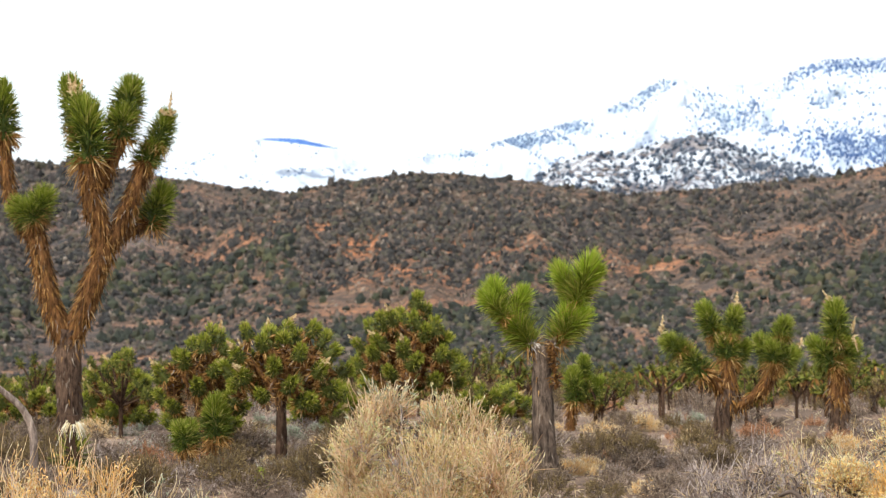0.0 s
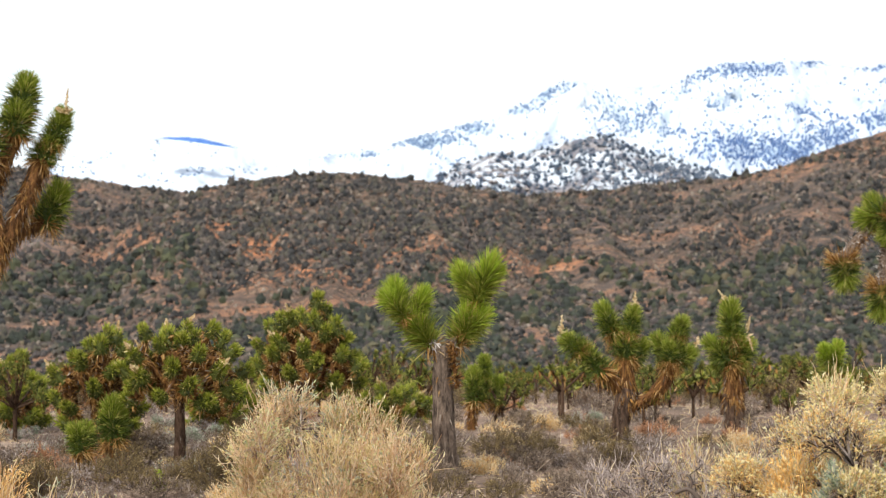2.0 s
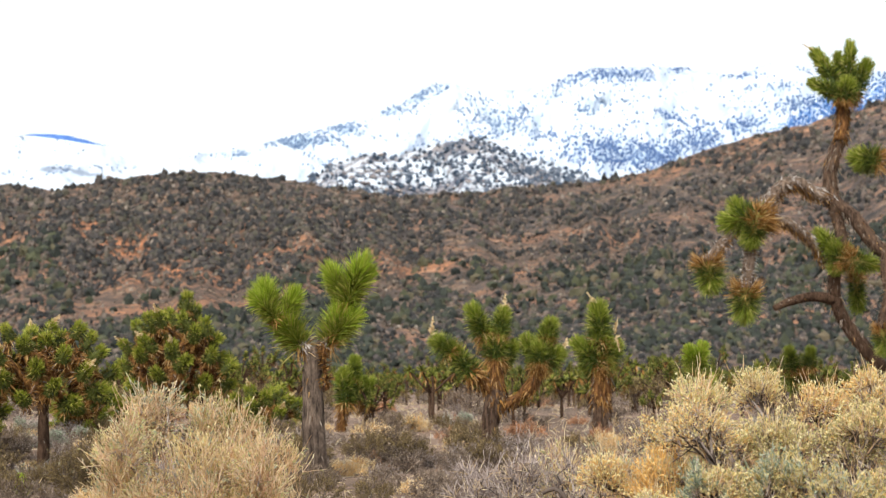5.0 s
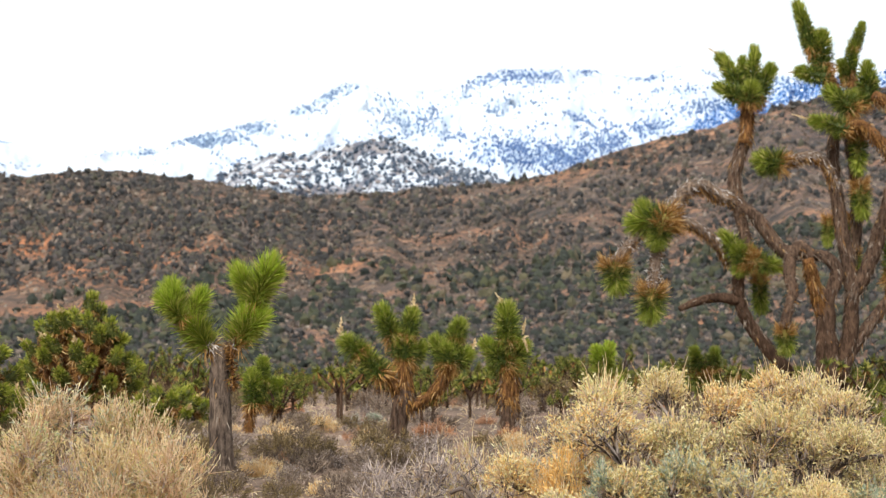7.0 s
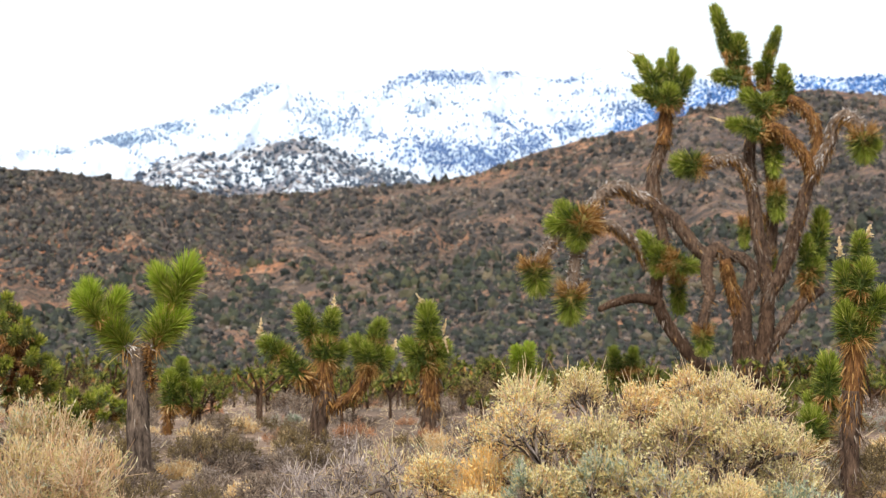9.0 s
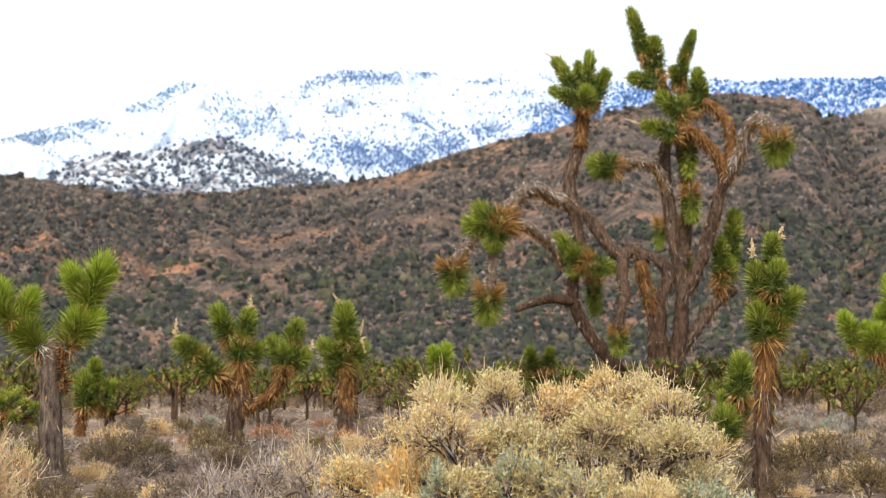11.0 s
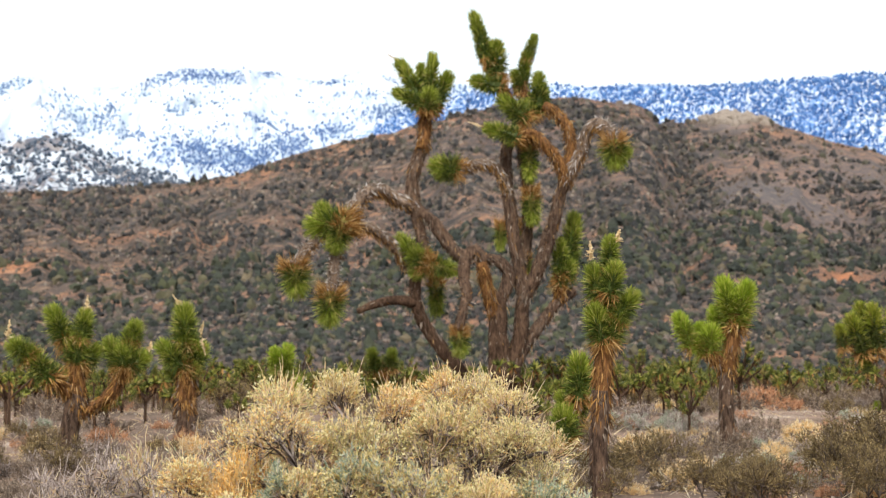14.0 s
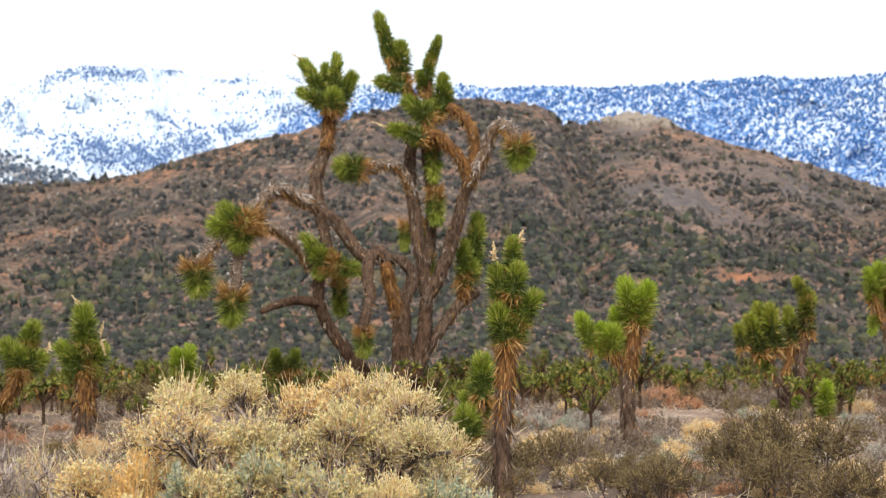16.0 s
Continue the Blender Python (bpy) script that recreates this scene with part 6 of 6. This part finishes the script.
def yucca(az, far):
    """A pale, half-dead rosette that droops on all sides."""
    r = np.random.default_rng(77)
    ob = new("yucca")
    ob.matrix_world = bearing(az, far, 0.1)
    n = 150
    turn = r.random(n) * 2 * math.pi
    out = np.stack([np.cos(turn), np.sin(turn), np.zeros(n)], 1)
    out *= r.uniform(0.1, 1.0, (n, 1))
    v, f = blades(out * 0.015 + np.array([0, 0, 0.30]), out * 0.75 + np.array([0, 0, 0.75]) + r.normal(size=(n, 3)) * 0.12, r.uniform(0.08, 0.15, n), 0.018, out * 0.35 - np.array([0, 0, 1.0]) * r.uniform(0.9, 1.9, (n, 1)), r)
    part("leaf_skirt", mesh_of("leaf_skirt", v, f, [CREAM]), ob, "drooping pale yellow leaves")
    v, f, _, _ = limb_shape([(0, 0, -0.1), (0, 0, 0.15), (0, 0, 0.36)], 0.06, 0.05, 8)
    part("stem", mesh_of("stem", v, f, [BARK], smooth=True), ob)
    v, f, idx = rosette_shape(1.1, 120, r)
    o = part("rosette", mesh_of("rosette", v, f, [LEAF["olive"], DRY, OLD_SHADED_LEAF["olive"]], idx), ob)
    o.matrix_basis = Matrix.Translation((0, 0, 0.02)) @ Matrix.Diagonal((0.34, 0.34, 0.27, 1))
    tagged(ob, "small yucca with drooping pale yellow dead leaves", "plant")
    ob.scale = (1.3, 1.3, 1.45)
    return ob


# ---- brush on the hillsides ----
def tuft_shapes():
    out = []
    for k in (0, 1, 3, 4, 7):
        b = bmesh.new()
        bmesh.ops.create_icosphere(b, subdivisions=1 + (k == 3), radius=1.0)
        low = [v for v in b.verts if v.co.z < -0.45]
        bmesh.ops.delete(b, geom=low, context="VERTS")
        for v in b.verts:
            p = v.co * 1.6 + Vector((k * 9.1, 3.3, 1.7))
            v.co *= 1 + 0.9 * noise.noise(p) + 0.8 * noise.noise(p * 3.1)
            v.co.z *= 0.95
        bmesh.ops.triangulate(b, faces=b.faces)
        b.verts.ensure_lookup_table()
        out.append((np.array([v.co for v in b.verts]), np.array([[v.index for v in f.verts] for f in b.faces])))
        b.free()
    return out


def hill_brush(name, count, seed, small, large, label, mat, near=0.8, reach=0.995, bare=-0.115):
    """Brush strewn over the slopes that face the wash, joined into one sheet of clumps."""
    r = np.random.default_rng(seed)
    az = r.uniform(-20, 50, count)
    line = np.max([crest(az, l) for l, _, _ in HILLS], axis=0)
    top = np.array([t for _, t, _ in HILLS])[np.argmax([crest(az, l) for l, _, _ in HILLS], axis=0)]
    d = FOOT * near + (top * reach - FOOT * near) * r.random(count)
    x, y = d * np.sin(np.radians(az)), d * np.cos(np.radians(az))
    z = land(x, y)
    # slopes that face the wash carry more brush than the flats and the lee sides
    up = np.degrees(np.arctan2(land(x * (1 + 2 / d), y * (1 + 2 / d)) - EYE, d + 2) - np.arctan2(z - EYE, d))
    steep = r.random(count) < np.clip(up / np.percentile(up, 88), 0.1, 1)
    az, x, y, z, d = az[steep], x[steep], y[steep], z[steep], d[steep]
    count = len(az)
    thick = zones(az, np.degrees(np.arctan2(z - EYE, d)), THICKETS)
    keep = 0.6 * fbm(x * 0.03, y * 0.015, 91, 4) + 0.85 * fbm(x * 0.15, y * 0.055, 95, 3) + thick * 1.5 + r.normal(size=count) * 0.10 > bare
    x, y, z, d = x[keep], y[keep], z[keep], d[keep]
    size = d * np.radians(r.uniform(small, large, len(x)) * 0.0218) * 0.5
    shapes = tuft_shapes()
    pieces = []
    pick = r.integers(0, len(shapes), len(x))
    for k, (v, f) in enumerate(shapes):
        m = pick == k
        n = int(m.sum())
        turn = r.uniform(0, 2 * math.pi, n)
        c, s = np.cos(turn)[:, None], np.sin(turn)[:, None]
        w = size[m][:, None]
        vx = (v[None, :, 0] * c - v[None, :, 1] * s) * w + x[m][:, None]
        vy = (v[None, :, 0] * s + v[None, :, 1] * c) * w + y[m][:, None]
        vz = v[None, :, 2] * w * r.uniform(1.0, 1.9, (n, 1)) + z[m][:, None] + w * 0.2
        pieces.append((np.stack([vx, vy, vz], -1).reshape(-1, 3), (f[None] + (np.arange(n) * len(v))[:, None, None]).reshape(-1, 3)))
    v, f = join(pieces)
    return tagged(new(name, mesh_of(name, v, f, [mat])), label, "brush", kind="stuff")


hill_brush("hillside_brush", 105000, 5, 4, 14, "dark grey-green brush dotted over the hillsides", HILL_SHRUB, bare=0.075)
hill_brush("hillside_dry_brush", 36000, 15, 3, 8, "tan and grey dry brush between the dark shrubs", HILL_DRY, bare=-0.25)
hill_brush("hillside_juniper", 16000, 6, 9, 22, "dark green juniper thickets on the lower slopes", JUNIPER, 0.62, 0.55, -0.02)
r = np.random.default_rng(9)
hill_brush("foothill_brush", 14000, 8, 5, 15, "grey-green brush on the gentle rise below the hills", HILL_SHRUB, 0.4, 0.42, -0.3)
yucca(-14.0, 14.3)


def dead_wood(name, label, points, r0, r1, seed):
    v, f, _, _ = limb_shape(points, r0, r1, 9, 0.06, seed)
    return tagged(new(name, mesh_of(name, v, f, [DEADWOOD], smooth=True)), label, "dead branch")


DEADWOOD = bark_material("deadwood_grey", (0.16, 0.13, 0.115), (0.48, 0.42, 0.38))
dead_wood("dead_branch", "arching grey dead branch rising from the brush", [(-4.1, 12.35, 1.12), (-3.85, 12.42, 1.03), (-3.72, 12.46, 0.93), (-3.57, 12.5, 0.79), (-3.48, 12.53, 0.62), (-3.45, 12.53, 0.4), (-3.46, 12.53, -0.1)], 0.022, 0.04, 301)
dead_wood("dead_branch", "pale grey fallen branch lying on red soil", [(11.66, 12.37, 0.24), (11.72, 12.3, 0.12), (11.90, 12.14, 0.07), (12.1, 11.95, 0.05), (12.6, 11.6, 0.03)], 0.02, 0.06, 302)


def rock(x, y, size, seed):
    b = bmesh.new()
    bmesh.ops.create_icosphere(b, subdivisions=3, radius=size)
    for v in b.verts:
        p = v.co / size * 1.1 + Vector((seed * 3.7, 1.3, 0.4))
        v.co *= 1 + 0.35 * noise.noise(p) + 0.12 * noise.noise(p * 3)
        v.co.z *= 0.7
    me = bpy.data.meshes.new("rock")
    b.to_mesh(me)
    b.free()
    me.materials.append(ROCK)
    ob = new("rock", me)
    ob.location = (x, y, float(land(x, y)) + size * 0.15)
    return tagged(ob, "pale weathered boulder half sunk in the soil", "rock", "rocks on the flat")


def outcrop(az, wide, far, deep, count, seed):
    """Pale boulders heaped along a crest."""
    r = np.random.default_rng(seed)
    pieces = []
    for k in range(count):
        b = bmesh.new()
        bmesh.ops.create_icosphere(b, subdivisions=1, radius=r.uniform(0.9, 3.2))
        for v in b.verts:
            v.co *= 1 + 0.5 * noise.noise(v.co * 0.5 + Vector((k * 2.3, 0, 0)))
        a, d = radians(az + r.normal() * wide), far - abs(r.normal()) * deep
        x, y = d * math.sin(a), d * math.cos(a)
        at = np.array([x, y, float(land(x, y)) + 0.3])
        pieces.append((np.array([v.co[:] for v in b.verts]) + at, np.array([[v.index for v in f.verts] for f in b.faces])))
        b.free()
    tagged(new("rock_outcrop", mesh_of("rock_outcrop", *join(pieces), [CREST_ROCK])), "pale tan boulders along a hill crest", "rocks", kind="stuff")


outcrop(35.7, 0.5, 636, 16, 110, 14)


def litter(count, seed):
    """Pebbles and broken dry stems strewn over the open flat."""
    r = np.random.default_rng(seed)
    az, d = np.radians(r.uniform(-19, 48, count)), 9 + 26 * r.random(count) ** 1.2
    at = np.stack([d * np.sin(az), d * np.cos(az), land(d * np.sin(az), d * np.cos(az))], 1)
    half = count // 2
    size = r.uniform(0.005, 0.02, half)[:, None]
    up = np.array([[0, 0, 1.0]])
    v1, f1 = tubes(at[:half] - up * 0.01, at[:half] + up * size + r.normal(size=(half, 3)) * 0.006, size[:, 0] * 1.3, size[:, 0] * 0.7, 5)
    lie = r.normal(size=(count - half, 3))
    lie[:, 2] = np.abs(lie[:, 2]) * 0.5 + 0.1
    v2, f2 = blades(at[half:], lie, r.uniform(0.08, 0.28, count - half), 0.008, np.array([[0, 0, -0.1]]), r)
    tagged(new("pebbles", mesh_of("pebbles", v1, f1, [PEBBLE])), "small pale and reddish stones on the flat", "stones", kind="stuff")
    tagged(new("dry_stems", mesh_of("dry_stems", v2, f2, [STRAW])), "broken dry grass stems on the soil", "grass", kind="stuff")


PEBBLE = fibre("pebble", [(0, (0.18, 0.12, 0.09)), (0.5, (0.36, 0.24, 0.17)), (1, (0.46, 0.39, 0.33))], 0.0, 0.95)
litter(16000, 66)
r = np.random.default_rng(55)
rock(8.5, 9.0, 0.14, 1)
for k in range(26):
    az, d = radians(r.uniform(-17, 46)), r.uniform(11.5, 24)
    rock(d * math.sin(az), d * math.cos(az), r.uniform(0.04, 0.09), k + 2)
